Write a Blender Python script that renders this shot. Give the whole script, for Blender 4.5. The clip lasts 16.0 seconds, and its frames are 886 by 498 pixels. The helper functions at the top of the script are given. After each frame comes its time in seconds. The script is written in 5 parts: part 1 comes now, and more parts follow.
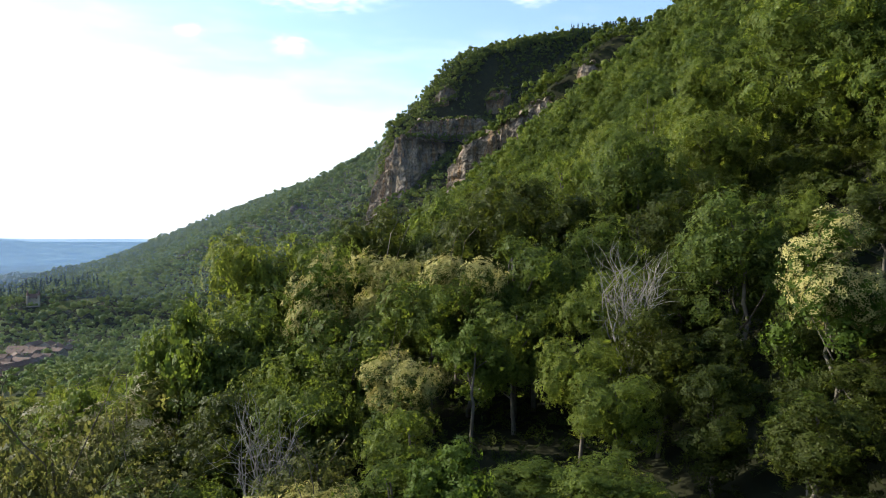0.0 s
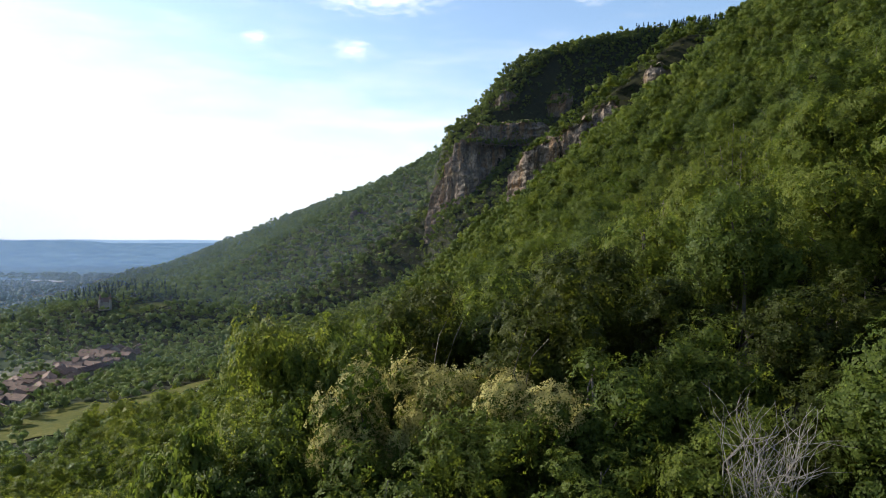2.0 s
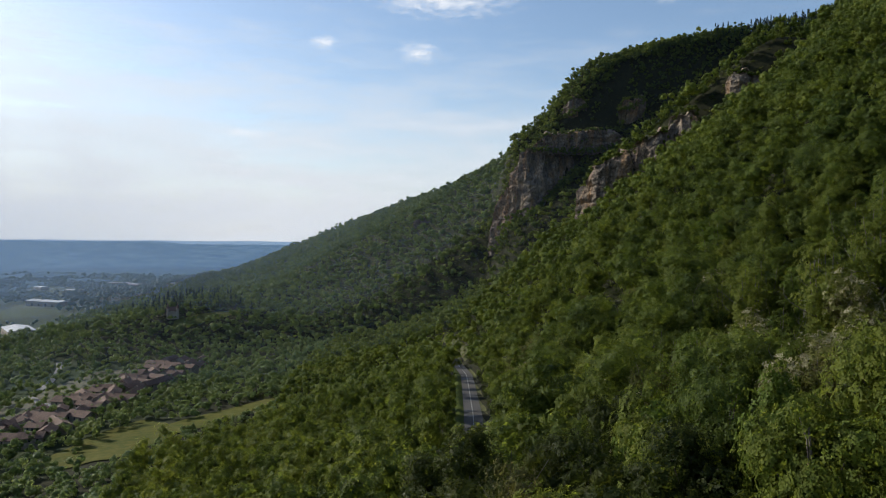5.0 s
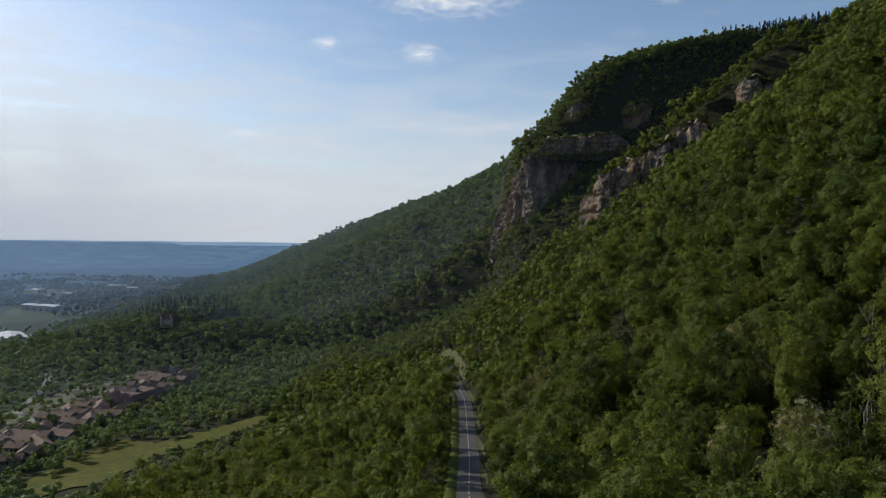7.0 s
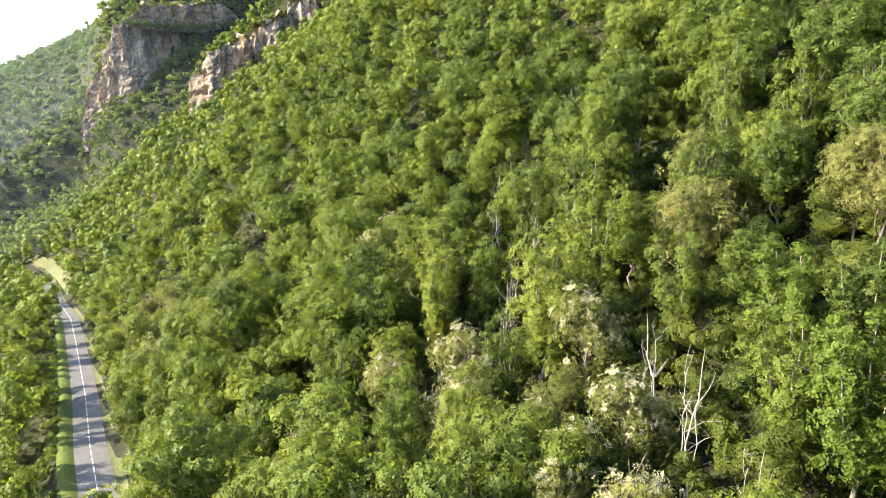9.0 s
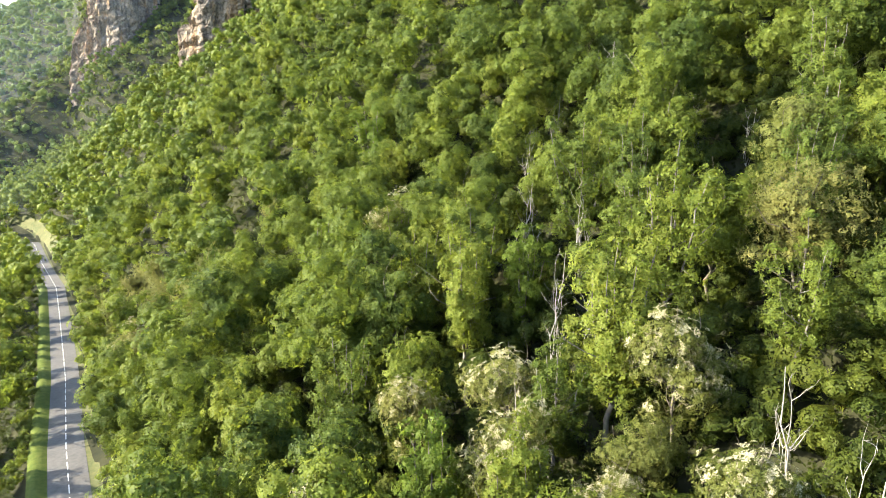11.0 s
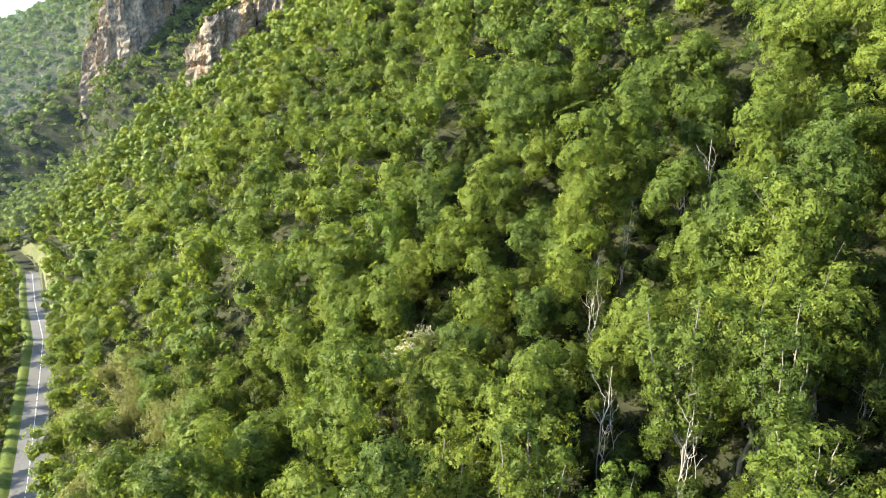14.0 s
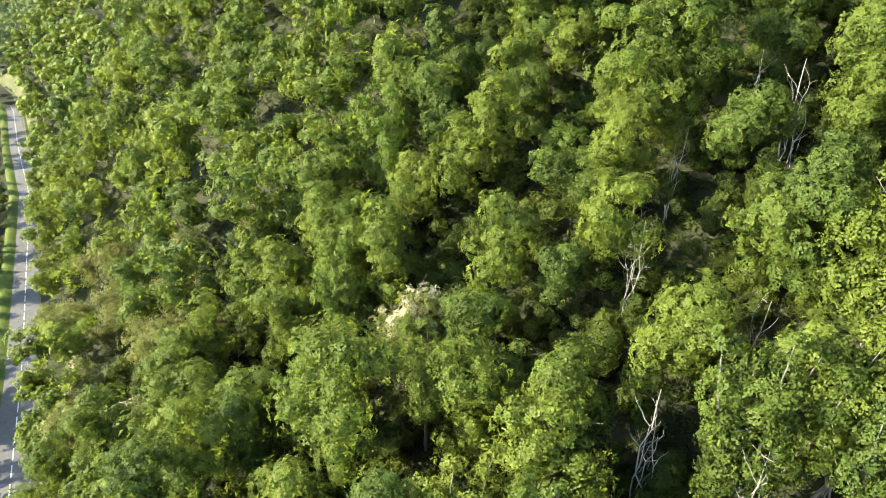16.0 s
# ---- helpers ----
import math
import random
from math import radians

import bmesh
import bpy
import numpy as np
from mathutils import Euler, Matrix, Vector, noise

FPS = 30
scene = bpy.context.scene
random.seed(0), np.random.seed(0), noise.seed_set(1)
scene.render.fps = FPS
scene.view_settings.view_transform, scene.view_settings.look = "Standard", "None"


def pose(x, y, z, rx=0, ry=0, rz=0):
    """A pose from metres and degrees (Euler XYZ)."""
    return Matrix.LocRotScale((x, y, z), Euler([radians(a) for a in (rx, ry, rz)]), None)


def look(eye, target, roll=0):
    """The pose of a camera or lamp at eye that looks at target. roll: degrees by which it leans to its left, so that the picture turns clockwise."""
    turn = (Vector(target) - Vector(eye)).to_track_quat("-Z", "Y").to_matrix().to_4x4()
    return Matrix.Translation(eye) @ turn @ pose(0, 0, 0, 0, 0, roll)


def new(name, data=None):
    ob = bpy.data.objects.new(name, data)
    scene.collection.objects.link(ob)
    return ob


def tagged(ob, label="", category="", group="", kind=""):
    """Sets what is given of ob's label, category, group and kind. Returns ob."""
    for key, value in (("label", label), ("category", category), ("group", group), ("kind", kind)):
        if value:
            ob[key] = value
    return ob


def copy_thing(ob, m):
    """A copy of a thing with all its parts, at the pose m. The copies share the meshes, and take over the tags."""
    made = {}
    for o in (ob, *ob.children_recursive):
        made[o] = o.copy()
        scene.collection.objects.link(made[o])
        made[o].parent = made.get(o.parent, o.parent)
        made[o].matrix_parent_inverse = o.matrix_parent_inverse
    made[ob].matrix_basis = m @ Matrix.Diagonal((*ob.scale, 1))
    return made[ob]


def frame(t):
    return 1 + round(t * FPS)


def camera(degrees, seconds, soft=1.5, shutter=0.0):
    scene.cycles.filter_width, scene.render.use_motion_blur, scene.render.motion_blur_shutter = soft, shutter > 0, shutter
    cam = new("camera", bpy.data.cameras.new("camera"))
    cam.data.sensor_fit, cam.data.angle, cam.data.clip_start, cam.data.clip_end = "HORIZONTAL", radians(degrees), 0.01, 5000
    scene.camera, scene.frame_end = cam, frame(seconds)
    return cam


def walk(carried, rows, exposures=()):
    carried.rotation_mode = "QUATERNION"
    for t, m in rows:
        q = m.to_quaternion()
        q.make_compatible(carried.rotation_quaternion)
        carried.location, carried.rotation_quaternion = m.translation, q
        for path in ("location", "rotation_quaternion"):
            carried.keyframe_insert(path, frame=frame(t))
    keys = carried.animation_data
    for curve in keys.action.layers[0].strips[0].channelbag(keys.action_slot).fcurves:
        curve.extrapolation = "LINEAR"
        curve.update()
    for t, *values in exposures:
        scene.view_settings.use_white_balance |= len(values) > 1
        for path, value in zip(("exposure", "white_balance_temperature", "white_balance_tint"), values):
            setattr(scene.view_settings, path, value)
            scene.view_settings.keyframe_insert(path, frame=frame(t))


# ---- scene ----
cam = camera(66.1, 16.0, soft=1.0)
METRES, EYE, TILT, LEAN, TURN = 130.0, 100.0, -0.6, 0.0, 0.0
ROWS = [
    (0.0, 0.0, 0.0, 0.0, -0.0, 0.0, 0.0),
    (0.5, 0.0002, 0.0144, 0.0067, 1.05, 0.02, -0.02),
    (1.0, 0.0001, 0.0313, 0.0175, 2.54, 0.03, -0.06),
    (1.5, -0.0001, 0.0501, 0.0313, 3.88, 0.04, -0.12),
    (2.0, -0.0005, 0.0702, 0.0456, 5.01, 0.05, -0.17),
    (2.5, -0.0012, 0.0913, 0.0598, 6.1, 0.06, -0.23),
    (3.0, -0.0024, 0.1136, 0.0741, 7.22, 0.07, -0.29),
    (3.5, -0.0041, 0.1372, 0.0887, 8.42, 0.09, -0.35),
    (4.0, -0.0058, 0.1627, 0.1034, 9.62, 0.09, -0.42),
    (4.5, -0.0073, 0.1889, 0.1183, 10.3, 0.09, -0.44),
    (7.0, -0.0153, 0.345, 0.1886, 10.66, 0.12, -0.75),
    (7.1, -0.0156, 0.3503, 0.1904, 8.50, 0.08, -0.68),
    (7.2, -0.0159, 0.3557, 0.1921, 5.30, -0.15, -0.62),
    (7.3, -0.0161, 0.3610, 0.1939, 1.20, -2.60, -0.55),
    (7.4, -0.0164, 0.3664, 0.1956, -2.50, -4.40, -0.49),
    (7.5, -0.0167, 0.3717, 0.1974, -6.02, -4.77, -0.42),
    (7.6, -0.0184, 0.3755, 0.1995, -9.60, -4.80, -0.34),
    (7.7, -0.0202, 0.3793, 0.2016, -13.10, -4.85, -0.25),
    (7.8, -0.0219, 0.3830, 0.2036, -16.60, -4.95, -0.17),
    (7.9, -0.0237, 0.3868, 0.2057, -19.50, -5.30, -0.08),
    (8.0, -0.0254, 0.3906, 0.2078, -20.49, -7.62, 0.0),
    (8.1, -0.0253, 0.3962, 0.2102, -20.75, -9.20, 0.10),
    (8.2, -0.0252, 0.4018, 0.2126, -20.80, -9.55, 0.19),
    (8.5, -0.0249, 0.4187, 0.2198, -20.8, -9.63, 0.48),
    (11.0, -0.0023, 0.5667, 0.2325, -20.89, -14.05, 0.72),
    (11.5, 0.0065, 0.5996, 0.2408, -20.91, -14.03, 0.72),
    (12.0, 0.0161, 0.633, 0.2533, -20.91, -14.03, 0.71),
    (12.5, 0.0256, 0.6657, 0.2681, -20.92, -14.02, 0.64),
    (13.0, 0.0354, 0.6987, 0.2839, -20.75, -14.03, 0.59),
    (13.5, 0.0456, 0.7318, 0.3004, -20.05, -14.02, 0.49),
    (14.0, 0.0556, 0.7638, 0.3164, -19.39, -14.01, 0.38),
    (14.5, 0.0665, 0.7967, 0.3319, -18.96, -14.01, 0.35),
    (15.0, 0.0767, 0.8282, 0.3472, -18.92, -14.15, 0.26),
    (15.5, 0.0863, 0.8581, 0.3597, -18.9, -21.34, 0.14),
    (16.0, 0.0984, 0.8893, 0.3745, -18.95, -29.79, 0.48),
]
walk(cam, [(t, pose(0, 0, EYE, TILT, LEAN, TURN) @ pose(METRES * x, METRES * y, METRES * z, 90 + pitch, roll, yaw)) for t, x, y, z, yaw, pitch, roll in ROWS],
     exposures=[(0.0, 1.03, 6350, 6), (1.0, 0.88, 6350, 7), (2.0, 0.67, 6350, 9), (4.5, 0.15, 6350, 9), (7.0, -0.18, 6300, 9), (7.4, 0.18, 6300, 9), (7.7, 1.3, 6600, 10),
                (8.0, 2.55, 6900, 11), (8.6, 2.75, 6900, 11), (11.0, 2.7, 6900, 6), (13.5, 2.65, 6800, 3), (16.0, 2.7, 6800, 2)])

# ---- world, sun ----
SUN_AZ, SUN_EL = -75.0, 27.0      # degrees from +y towards +x, and above the horizon
world = bpy.data.worlds.new("sky")
scene.world = world
world.use_nodes = True
wn = world.node_tree.nodes
sky = wn.new("ShaderNodeTexSky")
sky.sky_type = "NISHITA"
sky.sun_disc = False
sky.sun_elevation, sky.sun_rotation = radians(SUN_EL), radians(SUN_AZ)
sky.altitude, sky.air_density, sky.dust_density, sky.ozone_density = 300, 1.0, 1.2, 1.3
wn["Background"].inputs[1].default_value = 0.15
world.node_tree.links.new(sky.outputs[0], wn["Background"].inputs[0])
sun = new("sun", bpy.data.lights.new("sun", "SUN"))
sun.data.energy, sun.data.angle, sun.data.color = 4.6, radians(0.55), (1.0, 0.9, 0.74)
sa, se = radians(SUN_AZ), radians(SUN_EL)
SUN_DIR = Vector((math.sin(sa) * math.cos(se), math.cos(sa) * math.cos(se), math.sin(se)))
sun.matrix_world = look(SUN_DIR * 400, (0, 0, 0))


# ---- materials ----
def nodes_of(name):
    m = bpy.data.materials.new(name)
    m.use_nodes = True
    nt = m.node_tree
    return m, nt.nodes, nt.links, nt.nodes["Principled BSDF"]


def ramp_node(n, stops):
    r = n.new("ShaderNodeValToRGB")
    els = r.color_ramp.elements
    els[0].position, els[0].color = stops[0][0], (*stops[0][1], 1)
    els[1].position, els[1].color = stops[-1][0], (*stops[-1][1], 1)
    for p, c in stops[1:-1]:
        e = els.new(p)
        e.color = (*c, 1)
    return r


def noise_node(n, l, scale, detail=4.0, coord=None, rough=0.55):
    t = n.new("ShaderNodeTexNoise")
    t.inputs["Scale"].default_value, t.inputs["Detail"].default_value = scale, detail
    t.inputs["Roughness"].default_value = rough
    if coord is None:
        coord = n.new("ShaderNodeTexCoord").outputs["Object"]
    l.new(coord, t.inputs["Vector"])
    return t


def math_node(n, l, op, a, b=None):
    m = n.new("ShaderNodeMath")
    m.operation = op
    for k, v in enumerate((a, b)):
        if v is None:
            continue
        if isinstance(v, (int, float)):
            m.inputs[k].default_value = v
        else:
            l.new(v, m.inputs[k])
    return m.outputs[0]


def leaf_material(name, stops, joined, translucent=0.55, island=0.22, gloss=0.15, cells=0.0, cut=0.0, sheen=0.0, ruffle=0.68, puff=1.05):
    """Leaves: a colour for each tree, varied leaflet by leaflet, with light shining through.
    cells: leaflets to the metre; cut: how far a leaflet reaches from its centre, the rest of the spray being gaps."""
    m, n, l, p = nodes_of(name)
    if joined:
        at = n.new("ShaderNodeAttribute")
        at.attribute_name = "tint"
        base = at.outputs["Fac"]
    else:
        base = n.new("ShaderNodeObjectInfo").outputs["Random"]
    geo = n.new("ShaderNodeNewGeometry")
    vor = n.new("ShaderNodeTexVoronoi")
    vor.inputs["Scale"].default_value = cells or 1.2
    l.new(n.new("ShaderNodeTexCoord").outputs["Object"], vor.inputs["Vector"])
    sep = n.new("ShaderNodeSeparateColor")
    l.new(vor.outputs["Color"], sep.inputs[0])
    v = math_node(n, l, "ADD", math_node(n, l, "MULTIPLY", base, 1 - 2 * island),
                  math_node(n, l, "ADD", math_node(n, l, "MULTIPLY", geo.outputs["Random Per Island"], island), math_node(n, l, "MULTIPLY", sep.outputs[0], island)))
    r = ramp_node(n, stops)
    l.new(v, r.inputs[0])
    l.new(r.outputs[0], p.inputs["Base Color"])
    p.inputs["Roughness"].default_value = 0.55
    p.inputs["Specular IOR Level"].default_value = gloss
    # blue sheen stands in for haze on distant leaves
    if sheen:
        p.inputs["Sheen Weight"].default_value = sheen
        p.inputs["Sheen Roughness"].default_value = 0.6
        p.inputs["Sheen Tint"].default_value = (0.52, 0.7, 1.0, 1)
    # each leaflet faces its own way
    off = n.new("ShaderNodeVectorMath")
    off.operation = "MULTIPLY_ADD"
    l.new(vor.outputs["Color"], off.inputs[0])
    off.inputs[1].default_value, off.inputs[2].default_value = (2 * ruffle,) * 3, (-ruffle,) * 3
    add = n.new("ShaderNodeVectorMath")
    add.operation = "ADD"
    # leaves grow outwards, so that a bough catches the light as a rounded whole
    out_at = n.new("ShaderNodeAttribute")
    out_at.attribute_name = "outward"
    turn = n.new("ShaderNodeVectorTransform")
    turn.vector_type, turn.convert_from, turn.convert_to = "NORMAL", "OBJECT", "WORLD"
    l.new(out_at.outputs["Vector"], turn.inputs[0])
    full = n.new("ShaderNodeVectorMath")
    full.operation = "MULTIPLY_ADD"
    l.new(turn.outputs[0], full.inputs[0])
    full.inputs[1].default_value = (puff,) * 3
    l.new(geo.outputs["Normal"], full.inputs[2])
    l.new(full.outputs[0], add.inputs[0])
    l.new(off.outputs[0], add.inputs[1])
    nrm = n.new("ShaderNodeVectorMath")
    nrm.operation = "NORMALIZE"
    l.new(add.outputs[0], nrm.inputs[0])
    l.new(nrm.outputs[0], p.inputs["Normal"])
    tr = n.new("ShaderNodeBsdfTranslucent")
    hs = n.new("ShaderNodeHueSaturation")
    hs.inputs["Hue"].default_value, hs.inputs["Saturation"].default_value, hs.inputs["Value"].default_value = 0.489, 1.05, 1.55
    l.new(r.outputs[0], hs.inputs["Color"])
    l.new(hs.outputs[0], tr.inputs[0])
    l.new(nrm.outputs[0], tr.inputs["Normal"])
    mix = n.new("ShaderNodeMixShader")
    mix.inputs[0].default_value = translucent
    l.new(p.outputs[0], mix.inputs[1])
    l.new(tr.outputs[0], mix.inputs[2])
    out = mix.outputs[0]
    if cut:
        gap = math_node(n, l, "GREATER_THAN", vor.outputs["Distance"], cut)
        hole = n.new("ShaderNodeMixShader")
        l.new(gap, hole.inputs[0])
        l.new(out, hole.inputs[1])
        l.new(n.new("ShaderNodeBsdfTransparent").outputs[0], hole.inputs[2])
        out = hole.outputs[0]
    l.new(out, n["Material Output"].inputs[0])
    return m


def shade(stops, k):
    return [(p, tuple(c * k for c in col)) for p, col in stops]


GREENS = [(0.0, (0.034, 0.058, 0.016)), (0.25, (0.064, 0.096, 0.019)), (0.5, (0.1, 0.134, 0.022)),
          (0.75, (0.132, 0.165, 0.026)), (1.0, (0.165, 0.185, 0.04))]
# Lighter, bluer greens: part of the distance haze is put into the leaf colour.
VALLEY_HAZED = [(0.0, (0.058, 0.092, 0.034)), (0.4, (0.1, 0.145, 0.046)), (1.0, (0.165, 0.2, 0.06))]
RIDGES_HAZED = [(0.0, (0.052, 0.082, 0.026)), (0.4, (0.085, 0.125, 0.032)), (1.0, (0.14, 0.175, 0.044))]
OLIVES = [(0.0, (0.08, 0.1, 0.026)), (0.5, (0.125, 0.138, 0.036)), (1.0, (0.175, 0.172, 0.058))]
YELLOWS = [(0.0, (0.06, 0.1, 0.015)), (0.5, (0.085, 0.128, 0.019)), (1.0, (0.118, 0.15, 0.03))]
CREAMS = [(0.0, (0.22, 0.21, 0.065)), (0.5, (0.33, 0.305, 0.1)), (1.0, (0.42, 0.385, 0.16))]


def leaf_pair(name, stops, joined, cells, cut, **more):
    """The material of the outer sprays, with gaps between leaflets, and of the closed clumps inside."""
    return (leaf_material(name, stops, joined, cells=cells, cut=cut, **more), leaf_material(name + "_inner", stops, joined, cells=cells * 0.8, cut=cut and cut + 0.06, **more))


LEAF_NEAR = leaf_pair("leaf_near", GREENS, False, 9.0, 0.5, ruffle=0.66, island=0.24)
# Greens scaled down: shade on the near slope put into the leaf colour.
LEAF_SHADED = leaf_pair("leaf_shaded", shade(GREENS[:4], 0.44), False, 8.5, 0.5, ruffle=0.66, island=0.24)
LEAF = leaf_pair("leaf_green", GREENS, False, 7.0, 0.5, ruffle=0.7, island=0.24, puff=1.1)
LEAF_OLIVE = leaf_pair("leaf_olive", OLIVES, False, 8.5, 0.47, ruffle=0.66, island=0.24)
LEAF_YELLOW = leaf_pair("leaf_yellow", YELLOWS, False, 7.5, 0.52)
LEAF_OLIVE_DARK = leaf_pair("leaf_olive_dark", shade(OLIVES, 0.66), False, 8.5, 0.47, ruffle=0.66, island=0.24)
BLOSSOM = leaf_pair("blossom_cream", CREAMS, False, 13.0, 0.47, translucent=0.35, gloss=0.1, ruffle=0.5)
PALE_BLOSSOM = leaf_pair("blossom_pale", [(0.0, (0.2, 0.19, 0.1)), (0.5, (0.3, 0.285, 0.17)), (1.0, (0.4, 0.38, 0.26))], False, 13.0, 0.47, translucent=0.35, gloss=0.1, ruffle=0.5)
LEAF_TALL = leaf_pair("leaf_tall", GREENS, True, 7.0, 0.52, ruffle=0.7, island=0.24, puff=1.1)
LEAF_WOODS = leaf_pair("leaf_woods", GREENS, True, 4.2, 0.56, ruffle=0.7, island=0.24, puff=1.1)
LEAF_FAR = leaf_pair("leaf_far", GREENS, True, 2.6, 0.6, translucent=0.46, puff=0.8)
LEAF_RIDGE = leaf_pair("leaf_ridge", RIDGES_HAZED, True, 2.2, 0.6, translucent=0.5, puff=0.7, ruffle=0.6)
LEAF_VALLEY = leaf_pair("leaf_valley", VALLEY_HAZED, True, 2.0, 0.6, translucent=0.5, sheen=0.06, puff=0.7, ruffle=0.55)
# Blue-grey leaf colour and sheen carry the far valley's haze, painted in.
LEAF_PLAIN_HAZED = leaf_pair("leaf_plain_hazed", [(0.0, (0.09, 0.13, 0.11)), (1.0, (0.15, 0.2, 0.16))], True, 0.6, 0.0, translucent=0.55, sheen=0.3, puff=0.5)
# Greens scaled down: shade of the gaps between trees put into the leaves.
LEAF_FLOOR_SHADED = leaf_material("leaf_floor_shaded", shade(GREENS, 0.45), True, cells=5.0, cut=0.55)
# Darker partly as shade-grown leaves, partly as painted shade.
LEAF_UNDER_SHADED = leaf_pair("leaf_under_shaded", shade(GREENS, 0.6), True, 9.0, 0.52)
NEEDLE = leaf_material("needle_dark", [(0.0, (0.012, 0.028, 0.014)), (1.0, (0.03, 0.05, 0.022))], True, 0.1)


def plain_material(name, a, b, scale, rough=0.85, bump=0.3, detail=5.0):
    m, n, l, p = nodes_of(name)
    t = noise_node(n, l, scale, detail)
    t2 = noise_node(n, l, scale * 0.13, 3.0)
    f = math_node(n, l, "ADD", math_node(n, l, "MULTIPLY", t.outputs[0], 0.6), math_node(n, l, "MULTIPLY", t2.outputs[0], 0.4))
    r = ramp_node(n, [(0.35, a), (0.65, b)])
    l.new(f, r.inputs[0])
    l.new(r.outputs[0], p.inputs["Base Color"])
    p.inputs["Roughness"].default_value = rough
    p.inputs["Specular IOR Level"].default_value = 0.08 if "grass" in name else 0.25
    if bump:
        bu = n.new("ShaderNodeBump")
        bu.inputs["Strength"].default_value, bu.inputs["Distance"].default_value = bump, 0.3 / scale
        l.new(t.outputs[0], bu.inputs["Height"])
        l.new(bu.outputs[0], p.inputs["Normal"])
    return m


ASH_BARK = plain_material("bark_pale", (0.08, 0.072, 0.06), (0.19, 0.172, 0.145), 2.0)
BARK = plain_material("bark_grey", (0.07, 0.06, 0.05), (0.15, 0.132, 0.108), 3.0)
DEAD_PALE = plain_material("dead_wood_pale", (0.15, 0.138, 0.12), (0.3, 0.28, 0.245), 3.0)
MEADOW = plain_material("meadow_grass", (0.04, 0.058, 0.008), (0.095, 0.09, 0.016), 0.25)
VERGE = plain_material("dry_verge_grass", (0.04, 0.052, 0.02), (0.1, 0.095, 0.045), 0.9)
VERGE_GREEN = plain_material("verge_grass", (0.035, 0.058, 0.01), (0.085, 0.1, 0.022), 1.1)
ASPHALT = plain_material("asphalt", (0.055, 0.053, 0.053), (0.085, 0.082, 0.08), 1.5, 0.8, 0.15)
STREET_GREY = plain_material("street_grey", (0.17, 0.166, 0.16), (0.25, 0.245, 0.235), 0.8, 0.85, 0.1)
PAINT = plain_material("road_paint", (0.42, 0.42, 0.41), (0.62, 0.62, 0.6), 3.0, 0.6, 0.0)
TILE = plain_material("roof_tiles", (0.075, 0.05, 0.042), (0.17, 0.105, 0.08), 1.2)


def ground_material():
    """Leaf litter under the woods; on the flat valley floor, a patchwork of fields."""
    m, n, l, p = nodes_of("ground")
    co = n.new("ShaderNodeTexCoord").outputs["Object"]
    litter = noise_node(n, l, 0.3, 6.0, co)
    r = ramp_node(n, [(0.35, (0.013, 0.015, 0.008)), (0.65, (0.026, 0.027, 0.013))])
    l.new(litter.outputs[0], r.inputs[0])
    vor = n.new("ShaderNodeTexVoronoi")
    vor.inputs["Scale"].default_value = 0.009
    l.new(co, vor.inputs["Vector"])
    sep = n.new("ShaderNodeSeparateColor")
    l.new(vor.outputs["Color"], sep.inputs[0])
    fields = ramp_node(n, [(0.0, (0.016, 0.03, 0.016)), (0.5, (0.03, 0.05, 0.022)), (0.8, (0.055, 0.075, 0.03)), (1.0, (0.1, 0.095, 0.05))])
    f = math_node(n, l, "ADD", math_node(n, l, "MULTIPLY", sep.outputs[0], 0.8), math_node(n, l, "MULTIPLY", noise_node(n, l, 0.05, 5.0, co).outputs[0], 0.2))
    l.new(f, fields.inputs[0])
    z = n.new("ShaderNodeSeparateXYZ")
    l.new(co, z.inputs[0])
    flat = n.new("ShaderNodeMapRange")
    flat.inputs[1].default_value, flat.inputs[2].default_value, flat.inputs[3].default_value, flat.inputs[4].default_value = 6, 14, 1, 0
    l.new(z.outputs[2], flat.inputs[0])
    mx = n.new("ShaderNodeMix")
    mx.data_type = "RGBA"
    l.new(flat.outputs[0], mx.inputs[0])
    l.new(r.outputs[0], mx.inputs[6])
    l.new(fields.outputs[0], mx.inputs[7])
    l.new(mx.outputs[2], p.inputs["Base Color"])
    p.inputs["Roughness"].default_value = 0.95
    p.inputs["Specular IOR Level"].default_value = 0.1
    bu = n.new("ShaderNodeBump")
    bu.inputs["Strength"].default_value, bu.inputs["Distance"].default_value = 0.5, 0.5
    l.new(litter.outputs[0], bu.inputs["Height"])
    l.new(bu.outputs[0], p.inputs["Normal"])
    return m


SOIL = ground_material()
RENDER_WALL = plain_material("rendered_wall", (0.2, 0.17, 0.135), (0.36, 0.31, 0.25), 0.8)
YARD = plain_material("yard_gravel", (0.045, 0.058, 0.028), (0.12, 0.11, 0.075), 0.2)
WHITE_ROOF = plain_material("pale_sheet_roof", (0.5, 0.5, 0.5), (0.65, 0.65, 0.64), 0.3, 0.5)
GLASS_DARK = plain_material("window_glass", (0.02, 0.022, 0.025), (0.03, 0.033, 0.036), 1.0, 0.2, 0.0)


